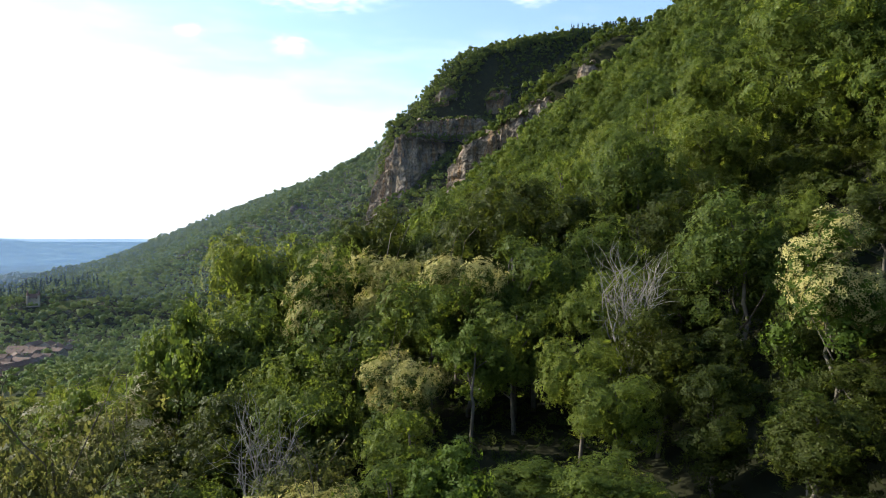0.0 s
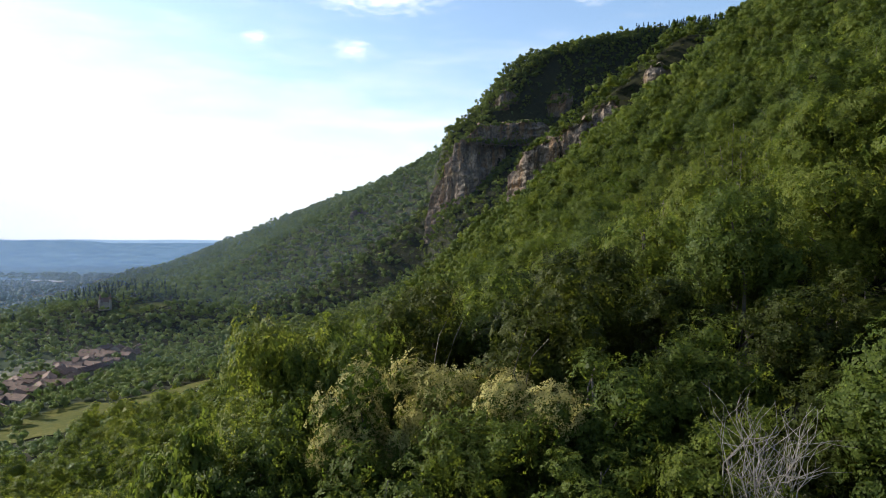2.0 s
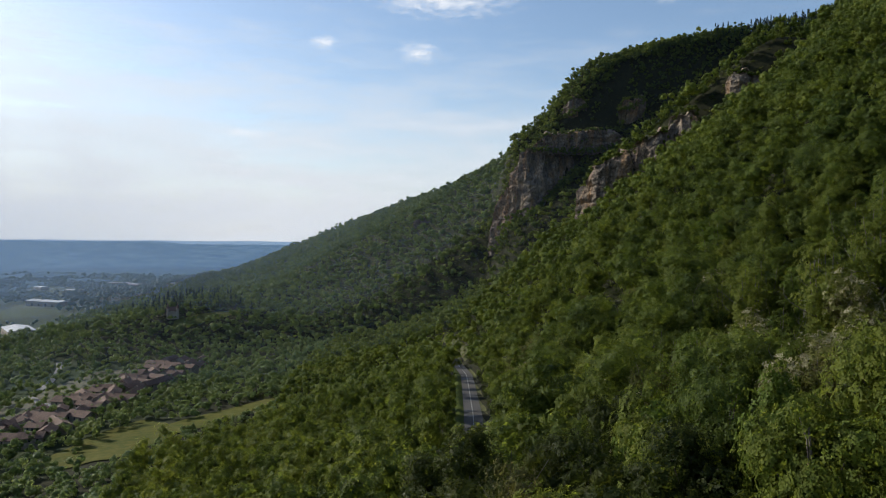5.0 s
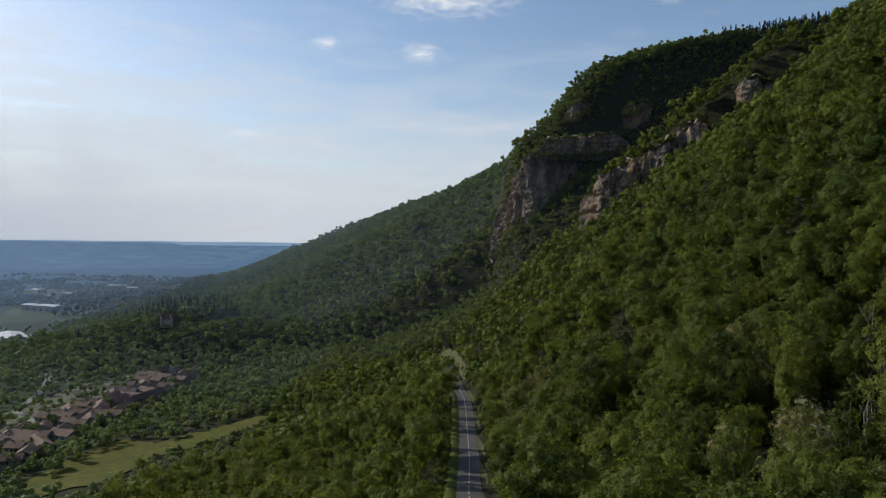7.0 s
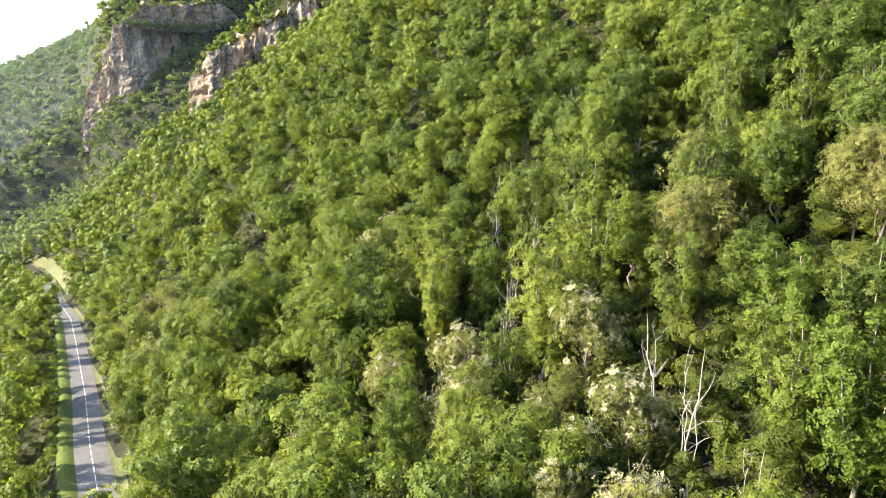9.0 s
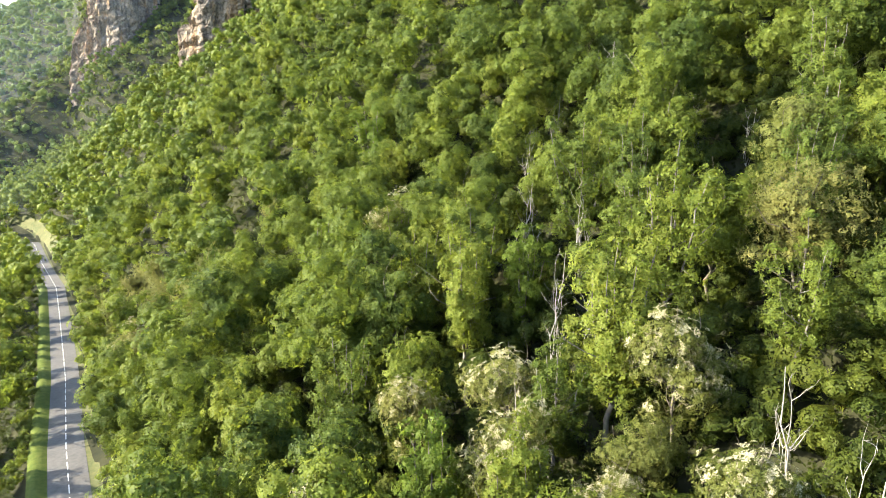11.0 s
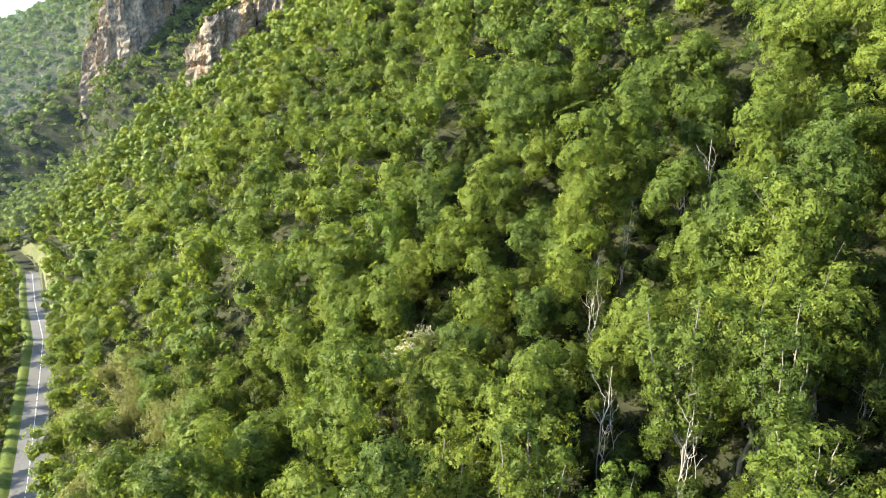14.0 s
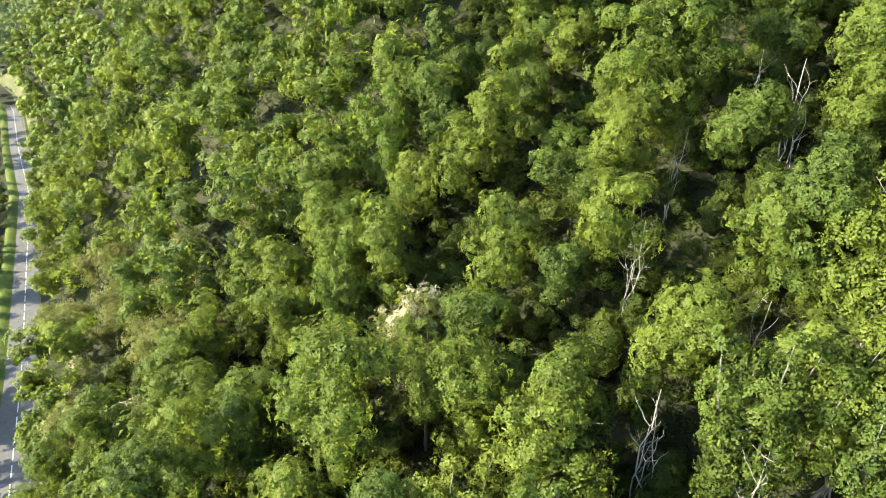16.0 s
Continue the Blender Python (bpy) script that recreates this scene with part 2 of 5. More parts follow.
def rock_material():
    """Weathered limestone: grey and buff, orange seeps down the face, dark joints and beds."""
    m, n, l, p = nodes_of("limestone_cliff")
    co = n.new("ShaderNodeTexCoord").outputs["Object"]

    def stretched(x, y, z):
        mp = n.new("ShaderNodeMapping")
        mp.inputs["Scale"].default_value = (x, y, z)
        l.new(co, mp.inputs[0])
        return mp.outputs[0]

    def mixed(a, b, k, how="MIX"):
        mx = n.new("ShaderNodeMix")
        mx.data_type, mx.blend_type = "RGBA", how
        for socket, v in ((0, k), (6, a), (7, b)):
            if isinstance(v, (int, float)):
                mx.inputs[socket].default_value = v
            elif isinstance(v, tuple):
                mx.inputs[socket].default_value = (*v, 1)
            else:
                l.new(v, mx.inputs[socket])
        return mx.outputs[2]

    broad = noise_node(n, l, 0.1, 5.0, co, 0.6)
    base = ramp_node(n, [(0.34, (0.15, 0.13, 0.115)), (0.48, (0.235, 0.195, 0.162)), (0.62, (0.31, 0.245, 0.185))])
    l.new(broad.outputs[0], base.inputs[0])
    seep = noise_node(n, l, 0.15, 6.0, stretched(1, 1, 0.13), 0.62)
    mask = ramp_node(n, [(0.52, (0, 0, 0)), (0.64, (1, 1, 1))])
    l.new(seep.outputs[0], mask.inputs[0])
    col = mixed(base.outputs[0], (0.36, 0.225, 0.125), mask.outputs[0])
    dark = noise_node(n, l, 0.33, 6.0, stretched(1, 1, 0.2), 0.6)
    streak = ramp_node(n, [(0.36, (0.4, 0.38, 0.37)), (0.5, (1, 1, 1))])
    l.new(dark.outputs[0], streak.inputs[0])
    col = mixed(col, streak.outputs[0], 0.65, "MULTIPLY")
    joints = n.new("ShaderNodeTexVoronoi")
    joints.feature = "DISTANCE_TO_EDGE"
    joints.inputs["Scale"].default_value = 0.3
    wav = noise_node(n, l, 0.5, 4.0, co)
    bend = n.new("ShaderNodeVectorMath")
    bend.operation = "MULTIPLY_ADD"
    l.new(wav.outputs["Color"], bend.inputs[0])
    bend.inputs[1].default_value = (2.5, 2.5, 2.5)
    l.new(stretched(1.2, 1.2, 0.7), bend.inputs[2])
    l.new(bend.outputs[0], joints.inputs["Vector"])
    crack = ramp_node(n, [(0.0, (0.3, 0.28, 0.27)), (0.09, (1, 1, 1))])
    l.new(joints.outputs["Distance"], crack.inputs[0])
    col = mixed(col, crack.outputs[0], 0.75, "MULTIPLY")
    fine = noise_node(n, l, 0.9, 8.0, stretched(1, 1, 1.6), 0.68)
    grain = ramp_node(n, [(0.36, (0.5, 0.49, 0.48)), (0.6, (1.15, 1.15, 1.15))])
    l.new(fine.outputs[0], grain.inputs[0])
    l.new(mixed(col, grain.outputs[0], 0.8, "MULTIPLY"), p.inputs["Base Color"])
    p.inputs["Roughness"].default_value = 0.92
    p.inputs["Specular IOR Level"].default_value = 0.2
    h = math_node(n, l, "ADD", fine.outputs[0], math_node(n, l, "MULTIPLY", crack.outputs[0], 0.35))
    bu = n.new("ShaderNodeBump")
    bu.inputs["Strength"].default_value, bu.inputs["Distance"].default_value = 0.9, 1.3
    l.new(h, bu.inputs["Height"])
    l.new(bu.outputs[0], p.inputs["Normal"])
    return m


ROCK = rock_material()

# ---- the lie of the land ----
# u runs along the hillside (the way the road goes), s across it, uphill.
EX, EY = -0.208, 0.978


def us(x, y):
    return x * EX + y * EY, x * EY - y * EX


def xy(u, s):
    return u * EX + s * EY, u * EY - s * EX


def smooth(a, b, v):
    t = np.clip((v - a) / (b - a), 0, 1)
    return t * t * (3 - 2 * t)


def road_s(u):
    return np.interp(u, [-400, 100, 190, 230, 267, 300, 340, 400, 470, 500, 530, 600, 700], [13, 13, 17, 19.6, 21.3, 22.8, 24.4, 22.8, 22.4, 20, 14, -10, -60])


def road_z(u):
    return np.interp(u, [-400, 0, 60, 130, 240, 500, 700, 900], [95, 90, 88, 77, 65, 43, 36, 30])


def wobble(x, y, scale, seed=0.0):
    a, b = x / scale + seed, y / scale - 1.7 * seed
    return (np.sin(a + 1.3 * np.sin(b * 0.9 + seed)) + np.sin(b * 1.13 + 1.1 * np.sin(a * 0.8 + 2.0)) +
            0.6 * np.sin(1.9 * a + 2.3 * b + seed) + 0.5 * np.sin(2.9 * b - 2.2 * a)) / 3.1


def valley(x, y):
    return 2.0 + 1.5 * wobble(x, y, 130.0) + 40 * np.exp(-(((x + 430) / 110) ** 2 + ((y - 740) / 130) ** 2))


def land(x, y):
    """The height of the ground at x, y."""
    x, y = np.asarray(x, float), np.asarray(y, float)
    u, s = us(x, y)
    fl = valley(x, y)
    # near part, with the road on its terrace
    zr, sr = road_z(u), road_s(u)
    d = s - sr
    k = (138 - zr) / (112 - sr - 4)
    up = np.where(s < 112, zr + k * (d - 4), 138 + 0.79 * (s - 112))
    down = fl + (zr - fl) * np.exp(-np.maximum(-d - 4, 0) / 110)
    near = np.where(d > 4, up, np.where(d < -4, down, zr))
    # far part, the foot line bending round
    s0 = np.interp(u, [450, 520, 620, 698, 738, 845, 1000, 1100, 1300, 1450, 1560, 1800, 2300],
                   [66, 96, 102, 96, 32, -28, -125, -142, -215, -276, -298, -250, 100])
    kf = np.interp(u, [720, 845, 1000, 1100, 1450], [0.79, 0.68, 0.56, 0.52, 0.40])
    q = s - s0
    ln = np.interp(u, [600, 1000, 1300], [95, 130, 170])
    low = fl + (100 - 40 * kf - fl) * np.exp(-np.maximum(-q - 40, 0) / ln)
    far = np.where(q > -40, 100 + kf * q, low)
    far = far + (66 + 22 * smooth(120, 175, s)) * smooth(699, 724, u) * (1 - smooth(745, 900, u)) * smooth(78, 100, s)
    near = near + 23 * smooth(446, 461, u) * (1 - smooth(478, 515, u)) * smooth(108, 126, s) * (1 - smooth(225, 265, s))
    far = far + 36 * smooth(632, 694, u) * (1 - smooth(699, 722, u)) * smooth(60, 92, s) * (1 - smooth(150, 195, s))
    w = smooth(475, 570, u)
    h = near * (1 - w) + far * w
    rough = smooth(6, 40, np.abs(d)) * (1 - w) + w
    h = h + rough * (2.2 * wobble(x, y, 21.0, 1.0) + 4.0 * wobble(x, y, 58.0, 2.0)) * smooth(8, 50, h)
    cap = 318 + 0.16 * np.clip(s - 220, 0, 200) - 95 * smooth(1000, 1300, u) + 5 * wobble(x, y, 90.0, 3.0)
    over = np.maximum(h - cap + 25, 0)
    return np.where(h > cap - 25, cap - 25 + 25 * (1 - np.exp(-over / 25)) + 0.02 * over, h)


def mesh_from(name, verts, faces, material, smooth_shade=False, tint=None):
    me = bpy.data.meshes.new(name)
    verts, faces = np.asarray(verts, np.float32), np.asarray(faces, np.int32)
    k = faces.shape[1]
    me.vertices.add(len(verts))
    me.vertices.foreach_set("co", verts.ravel())
    me.loops.add(faces.size)
    me.loops.foreach_set("vertex_index", faces.ravel())
    me.polygons.add(len(faces))
    me.polygons.foreach_set("loop_start", np.arange(len(faces), dtype=np.int32) * k)
    me.polygons.foreach_set("loop_total", np.full(len(faces), k, np.int32))
    me.polygons.foreach_set("use_smooth", np.full(len(faces), smooth_shade))
    if tint is not None:
        me.attributes.new("tint", "FLOAT", "FACE").data.foreach_set("value", np.asarray(tint, np.float32))
    me.materials.append(material)
    me.update(calc_edges=True)
    return me


def grid_faces(nu, nv):
    i, j = np.meshgrid(np.arange(nu - 1), np.arange(nv - 1), indexing="ij")
    a = (i * nv + j).ravel()
    return np.stack([a, a + nv, a + nv + 1, a + 1], 1)


def spaced(*runs):
    out = []
    for a, b, step in runs:
        out += list(np.arange(a, b, step))
    return np.array(out + [runs[-1][1]], float)


gu = spaced((-600, -40, 40), (-40, 540, 7), (540, 1000, 8), (1000, 1700, 20), (1700, 4950, 130))
gs = spaced((-4200, -900, 150), (-900, -420, 24), (-420, 0, 10), (0, 40, 2), (40, 130, 6), (130, 420, 9), (420, 1500, 120))
gU, gS = np.meshgrid(gu, gs, indexing="ij")
gX, gY = xy(gU, gS)
gZ = land(gX, gY)
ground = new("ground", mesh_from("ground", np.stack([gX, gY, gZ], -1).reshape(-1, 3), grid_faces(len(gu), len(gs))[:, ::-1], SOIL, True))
tagged(ground, "steep wooded hillside falling to a flat valley floor", "ground", kind="structure")

def part(name, me, parent, label=""):
    ob = new(name, me)
    ob.parent = parent
    return tagged(ob, label) if label else ob


# ---- the road ----
ru = np.arange(112, 545, 3.0)


def road_point(u, o, lift=0.0):
    e = 0.5
    du, ds = 2 * e, road_s(u + e) - road_s(u - e)
    n = np.sqrt(du * du + ds * ds)
    x, y = xy(u - o * ds / n, road_s(u) + o * du / n)
    return np.stack([x, y, road_z(u) + 0.12 - 0.012 * np.abs(o) + lift + 0 * x], -1)


def road_strip(name, label, category, u, offsets, lifts, material, kind="structure"):
    v = np.stack([road_point(u, o, h) for o, h in zip(offsets, lifts)], 1).reshape(-1, 3)
    return tagged(new(name, mesh_from(name, v, grid_faces(len(u), len(offsets))[:, ::-1], material)), label, category, kind=kind)


road = road_strip("road", "grey asphalt country road along the hillside", "road", ru, (-2.7, -1.35, 0.0, 1.35, 2.7), (0, 0, 0, 0, 0), ASPHALT)


def side_strip(name, label, u, offsets, lifts, material):
    """A grassy strip beside the road, laid over whatever ground rises there."""
    cols = []
    for o, h in zip(offsets, lifts):
        p = road_point(u, o, 0.0)
        p[:, 2] = np.maximum(p[:, 2] - 0.03, land(p[:, 0], p[:, 1])) + h * (1 + 0.4 * wobble(u, 3 * o + 0 * u, 2.3))
        cols.append(p)
    v = np.stack(cols, 1).reshape(-1, 3)
    return tagged(new(name, mesh_from(name, v, grid_faces(len(u), len(offsets))[:, ::-1], material, True)), label, "verge", kind="structure")


side_strip("shoulder_east", "pale dry gravel and grass shoulder beside the road", ru, (2.72, 3.2, 3.7, 4.3), (0.0, 0.05, 0.12, 0.2), VERGE)
side_strip("bank_east", "bank of dry pale grass above the road", np.arange(400, 545, 3.0), (4.25, 5.2, 6.4, 7.8, 9.2), (0.18, 0.4, 0.5, 0.5, 0.35), VERGE)
side_strip("verge_west", "strip of tall green-yellow grass beside the road", ru, (-5.4, -4.8, -4.0, -3.3, -2.72), (0.2, 0.55, 0.5, 0.2, 0.0), VERGE_GREEN)
for u0 in np.arange(150, 540, 4.33):
    v = np.stack([road_point(np.array([u0, u0 + 1.5, u0 + 3.0]), o, 0.012) for o in (-0.075, 0.075)], 1).reshape(-1, 3)
    part("lane_dash", mesh_from("lane_dash", v, grid_faces(3, 2)[:, ::-1], PAINT), road)


# ---- foliage ----
def unit(v):
    return v / np.maximum(np.linalg.norm(v, axis=-1, keepdims=True), 1e-9)


def leaves_at(rng, places, normals, size, spread=0.6, slim=0.8):
    """A folded, pointed leaf spray at each place: four corners, the tips bent down."""
    n = len(places)
    nrm = unit(normals + rng.normal(0, spread, (n, 3)))
    side = unit(np.cross(nrm, rng.normal(0, 1, (n, 3))))
    along = np.cross(nrm, side)
    sz = (size * rng.uniform(0.6, 1.35, n))[:, None]
    v = np.empty((n, 5, 3))
    v[:, 4] = unit(normals)
    v[:, 0] = places - along * sz * 0.5
    v[:, 1] = places + side * sz * slim * 0.5 + nrm * sz * 0.12
    v[:, 2] = places + along * sz * 0.5 - nrm * sz * 0.1
    v[:, 3] = places - side * sz * slim * 0.5 + nrm * sz * 0.12
    return v


def quads(v):
    return v[:, :4].reshape(-1, 3), np.arange(len(v) * 4).reshape(-1, 4)


def grown(me, way):
    """Notes for each corner the way its leaf grows."""
    me.attributes.new("outward", "FLOAT_VECTOR", "POINT").data.foreach_set("vector", np.asarray(way, np.float32).ravel())
    return me


def lobes_of(rng, count, radius, low, high):
    """Lobe centres and radii of an uneven crown between two heights."""
    mid, half = (low + high) / 2, (high - low) / 2
    out = []
    for i in range(count):
        d = unit(rng.normal(0, 1, 3) + np.array([0, 0, 0.25]))
        r = rng.uniform(0.5, 0.82) if i % 3 else rng.uniform(0.1, 0.5)
        c = np.array([d[0] * radius * r, d[1] * radius * r, mid + d[2] * half * r])
        out.append((c, radius * rng.uniform(0.26, 0.44)))
    return out


def crown_sprays(rng, lobes, count, size, droop=0.0, spread=0.6):
    area = np.array([r * r for _, r in lobes])
    pick = rng.choice(len(lobes), count, p=area / area.sum())
    c = np.array([l[0] for l in lobes])[pick]
    r = np.array([l[1] for l in lobes])[pick][:, None]
    d = unit(rng.normal(0, 1, (count, 3)) + np.array([0, 0, 0.35]))
    bump = 1 + 0.18 * np.sin(9 * d[:, :1] + 5 * c[:, :1]) * np.cos(8 * d[:, 1:2] + 3 * c[:, 1:2])
    p = c + d * r * bump * rng.uniform(0.72, 1.08, (count, 1)) * np.array([1, 1, 0.85])
    p[:, 2] -= droop * rng.uniform(0, 1, count) ** 2
    mid = c.mean(0)
    whole = unit((p - mid) / np.maximum(np.abs(c - mid).max(0), 0.5))
    return leaves_at(rng, p, d + 0.75 * whole + np.array([0, 0, 0.2]), size, spread)


GOLD = (1 + 5 ** 0.5) / 2
ICO = unit(np.array([(-1, GOLD, 0), (1, GOLD, 0), (-1, -GOLD, 0), (1, -GOLD, 0), (0, -1, GOLD), (0, 1, GOLD), (0, -1, -GOLD), (0, 1, -GOLD), (GOLD, 0, -1), (GOLD, 0, 1), (-GOLD, 0, -1), (-GOLD, 0, 1)], float))
ICO_F = np.array([(i, j, k) for i in range(12) for j in range(i + 1, 12) for k in range(j + 1, 12)
                  if max(np.linalg.norm(ICO[i] - ICO[j]), np.linalg.norm(ICO[j] - ICO[k]), np.linalg.norm(ICO[i] - ICO[k])) < 1.1])
ICO_F = np.array([f if np.dot(np.cross(ICO[f[1]] - ICO[f[0]], ICO[f[2]] - ICO[f[0]]), ICO[f[0]]) > 0 else f[[0, 2, 1]] for f in ICO_F])


OCTA = np.array([(1, 0, 0), (-1, 0, 0), (0, 1, 0), (0, -1, 0), (0, 0, 1), (0, 0, -1)], float)
OCTA_F = np.array([(0, 2, 4), (2, 1, 4), (1, 3, 4), (3, 0, 4), (2, 0, 5), (1, 2, 5), (3, 1, 5), (0, 3, 5)])


def crown_core(rng, lobes, fill=0.82, ball=(ICO, ICO_F)):
    """The leafy inside of each lobe: an uneven closed clump, as triangles."""
    c = np.array([l[0] for l in lobes])[:, None]
    r = np.array([l[1] for l in lobes])[:, None, None]
    v = c + r * fill * ball[0][None] * rng.uniform(0.72, 1.18, (len(lobes), len(ball[0]), 1)) * np.array([1, 1, 0.85])
    way = np.broadcast_to(ball[0][None], v.shape)
    return np.concatenate([v[:, ball[1]], way[:, ball[1]]], -1)


def crown_mesh(name, sprays, core, material, tint=None):
    """Leaf sprays and clumps as one mesh of triangles."""
    a, b, c, d = (sprays[:, k] for k in range(4))
    core = core.reshape(-1, 6)
    tri = np.concatenate([np.stack([a, b, c, d], 1).reshape(-1, 3), core[:, :3]])
    way = np.concatenate([np.repeat(sprays[:, 4], 4, 0), core[:, 3:]])
    n, m = len(sprays), len(core) // 3
    i = np.arange(n)[:, None] * 4
    f = np.concatenate([np.concatenate([i + [[0, 1, 2]], i + [[0, 2, 3]]], 1).reshape(-1, 3), 4 * n + np.arange(m * 3).reshape(-1, 3)])
    me = mesh_from(name, tri, f, material[0], tint=tint)
    grown(me, way)
    me.materials.append(material[1])
    me.polygons.foreach_set("material_index", np.repeat(np.array([0, 1], np.int32), [2 * n, m]))
    return me


def tube(points, radii, sides=6):
    """A tapered limb along points."""
    pts = np.asarray(points, float)
    tan = unit(np.gradient(pts, axis=0))
    ref = np.where(np.abs(tan[:, 2:3]) > 0.9, [[1.0, 0, 0]], [[0, 0, 1.0]])
    a = unit(np.cross(tan, ref))
    b = np.cross(tan, a)
    ang = np.arange(sides) * 2 * np.pi / sides
    ring = pts[:, None] + np.asarray(radii)[:, None, None] * (np.cos(ang)[None, :, None] * a[:, None] + np.sin(ang)[None, :, None] * b[:, None])
    f = []
    for i in range(len(pts) - 1):
        for j in range(sides):
            f.append((i * sides + j, i * sides + (j + 1) % sides, (i + 1) * sides + (j + 1) % sides, (i + 1) * sides + j))
    return ring.reshape(-1, 3), np.array(f)


def join(pieces):
    vs, fs, k = [], [], 0
    for v, f in pieces:
        vs.append(v)
        fs.append(f + k)
        k += len(v)
    return np.concatenate(vs), np.concatenate(fs)


def limb(rng, a, b, sag=0.12, steps=6):
    t = np.linspace(0, 1, steps)[:, None]
    a, b = np.asarray(a, float), np.asarray(b, float)
    ln = np.linalg.norm(b - a)
    mid = rng.normal(0, sag * ln, 3) * np.array([1, 1, 0.5])
    return a + (b - a) * t + mid * np.sin(np.pi * t) + rng.normal(0, 0.02 * ln, (steps, 3)) * np.sin(np.pi * t)


# ---- cliffs ----
def cliff(name, label, line, back, rough=1.0, seed=0, step=1.5, sink=5.0, taper=9.0, lean=3.0):
    """A rock face along a line of (u, s, foot, top), with ledges and fissures, closed at the top towards the hill."""
    line = np.array(line, float)
    run = np.append(0, np.cumsum(np.hypot(*np.diff(line[:, :2], axis=0).T)))
    n = max(int(run[-1] / step), 8)
    a = np.linspace(0, run[-1], n)
    U, S, B, T = (np.interp(a, run, line[:, k]) for k in range(4))
    T = T + rough * np.array([3.0 * noise.noise((d * 0.11, seed, 0.5)) + 1.5 * noise.noise((d * 0.4, seed, 4.5)) for d in a])
    B = B + rough * np.array([2.5 * noise.noise((d * 0.09, seed, 8.5)) for d in a])
    ends = np.clip(np.minimum(a, run[-1] - a) / taper, 0, 1)
    T = B + (T - B) * (0.25 + 0.75 * ends ** 0.6)
    x, y = xy(U, S)
    tx, ty = np.gradient(x), np.gradient(y)
    ln = np.hypot(tx, ty)
    nx, ny = -ty / ln, tx / ln
    flip = np.where(us(nx, ny)[0] > 0, -1, 1)
    nx, ny = nx * flip, ny * flip
    m = max(int((T - B).max() / step), 8)
    rows = []
    for j in range(m + 1):
        t = j / m
        z = B - sink + (T - B + sink) * t
        out = np.array([rough * (4.2 * noise.noise((a[i] * 0.07, z[i] * 0.03, seed + 3.0)) + 2.0 * noise.noise((a[i] * 0.19, z[i] * 0.05, seed))
                        + 1.1 * noise.noise((a[i] * 0.5, z[i] * 0.22, seed + 7)) + 0.7 * abs(noise.noise((a[i] * 0.9, z[i] * 0.07, seed + 9)))
                        + 1.3 * noise.noise((0.1 * a[i], z[i] * 0.4, seed + 11)) + 0.5 * noise.noise((0.3 * a[i], z[i] * 1.1, seed + 13))) for i in range(n)])
        out = out + (1 - t) * lean - 2.0 * smooth(0.9, 1.0, t)
        rows.append(np.stack([x + nx * out, y + ny * out, z + 0.4 * np.sin(a * 1.7 + j)], -1))
    for k in (0.15, 0.5, 1.0):
        rows.append(np.stack([x - nx * back * k, y - ny * back * k, T + 2.5 * np.sqrt(k) + back * 0.1 * k - 8 * (k == 1.0)], -1))
    v = np.array(rows).reshape(-1, 3)
    f = grid_faces(len(rows), n)
    return tagged(new(name, mesh_from(name, v, f, ROCK, False)), label, "cliff")


BIG = [(730, 77, 130, 150), (720, 85, 130, 168), (706, 98, 130, 203), (699, 106, 132, 212), (698, 118, 134, 210), (701, 130, 138, 207), (705, 145, 144, 206),
       (709, 165, 150, 208), (713, 190, 165, 212), (720, 212, 185, 212)]
BROW = [(697, 108, 209, 216), (688, 118, 207, 221), (689, 132, 205, 224), (692, 148, 205, 226), (695, 166, 207, 229), (699, 190, 211, 231), (707, 210, 215, 228)]
SPUR = [[(472, 106, 130, 150), (456, 110, 134, 164), (449, 116, 136, 169), (448, 128, 146, 173), (454, 134, 150, 172)],
        [(462, 132, 150, 176), (452, 138, 154, 182), (446, 148, 156, 186), (446, 160, 162, 190)],
        [(456, 156, 170, 192), (449, 163, 174, 200), (448, 172, 178, 201), (454, 178, 182, 198)],
        [(458, 192, 198, 216), (448, 197, 202, 226), (446, 206, 204, 222), (450, 219, 212, 223)],
        [(454, 238, 218, 232), (447, 243, 220, 234), (449, 250, 224, 233)]]
HIGH = [[(728, 143, 244, 252), (718, 148, 246, 262), (713, 158, 250, 265), (715, 168, 256, 264)],
        [(704, 196, 250, 254), (700, 203, 250, 261), (700, 213, 254, 262), (703, 224, 260, 264)],
        [(906, -14, 128, 138), (893, -6, 128, 147), (888, 4, 130, 149), (890, 14, 134, 146)]]
cliff("cliff", "tall grey limestone cliff streaked with orange stains", BIG, 14, 1.7, 1, 1.4, 24.0, 5.0, 11.0)
cliff("cliff", "overhanging grey limestone band above the cliff", BROW, 22, 1.6, 3, 1.1, 1.0, 18.0, -4.0)
for k, ln in enumerate(SPUR):
    cliff("rock_outcrop", "pale weathered limestone crag among trees on the spur", ln, 9, 1.6, 5 + k, 1.1, 8.0, 2.5)
for k, ln in enumerate(HIGH):
    cliff("rock_outcrop", "small grey and ochre limestone outcrop among trees", ln, 6, 1.4, 15 + k, 0.9, 14.0, 3.0, -9.0)


# ---- trees ----
def scatter(rng, u0, u1, s0, s1, step):
    uu, ss = np.meshgrid(np.arange(u0, u1, step), np.arange(s0, s1, step), indexing="ij")
    n = uu.size
    return uu.ravel() + rng.uniform(-0.45, 0.45, n) * step, ss.ravel() + rng.uniform(-0.45, 0.45, n) * step


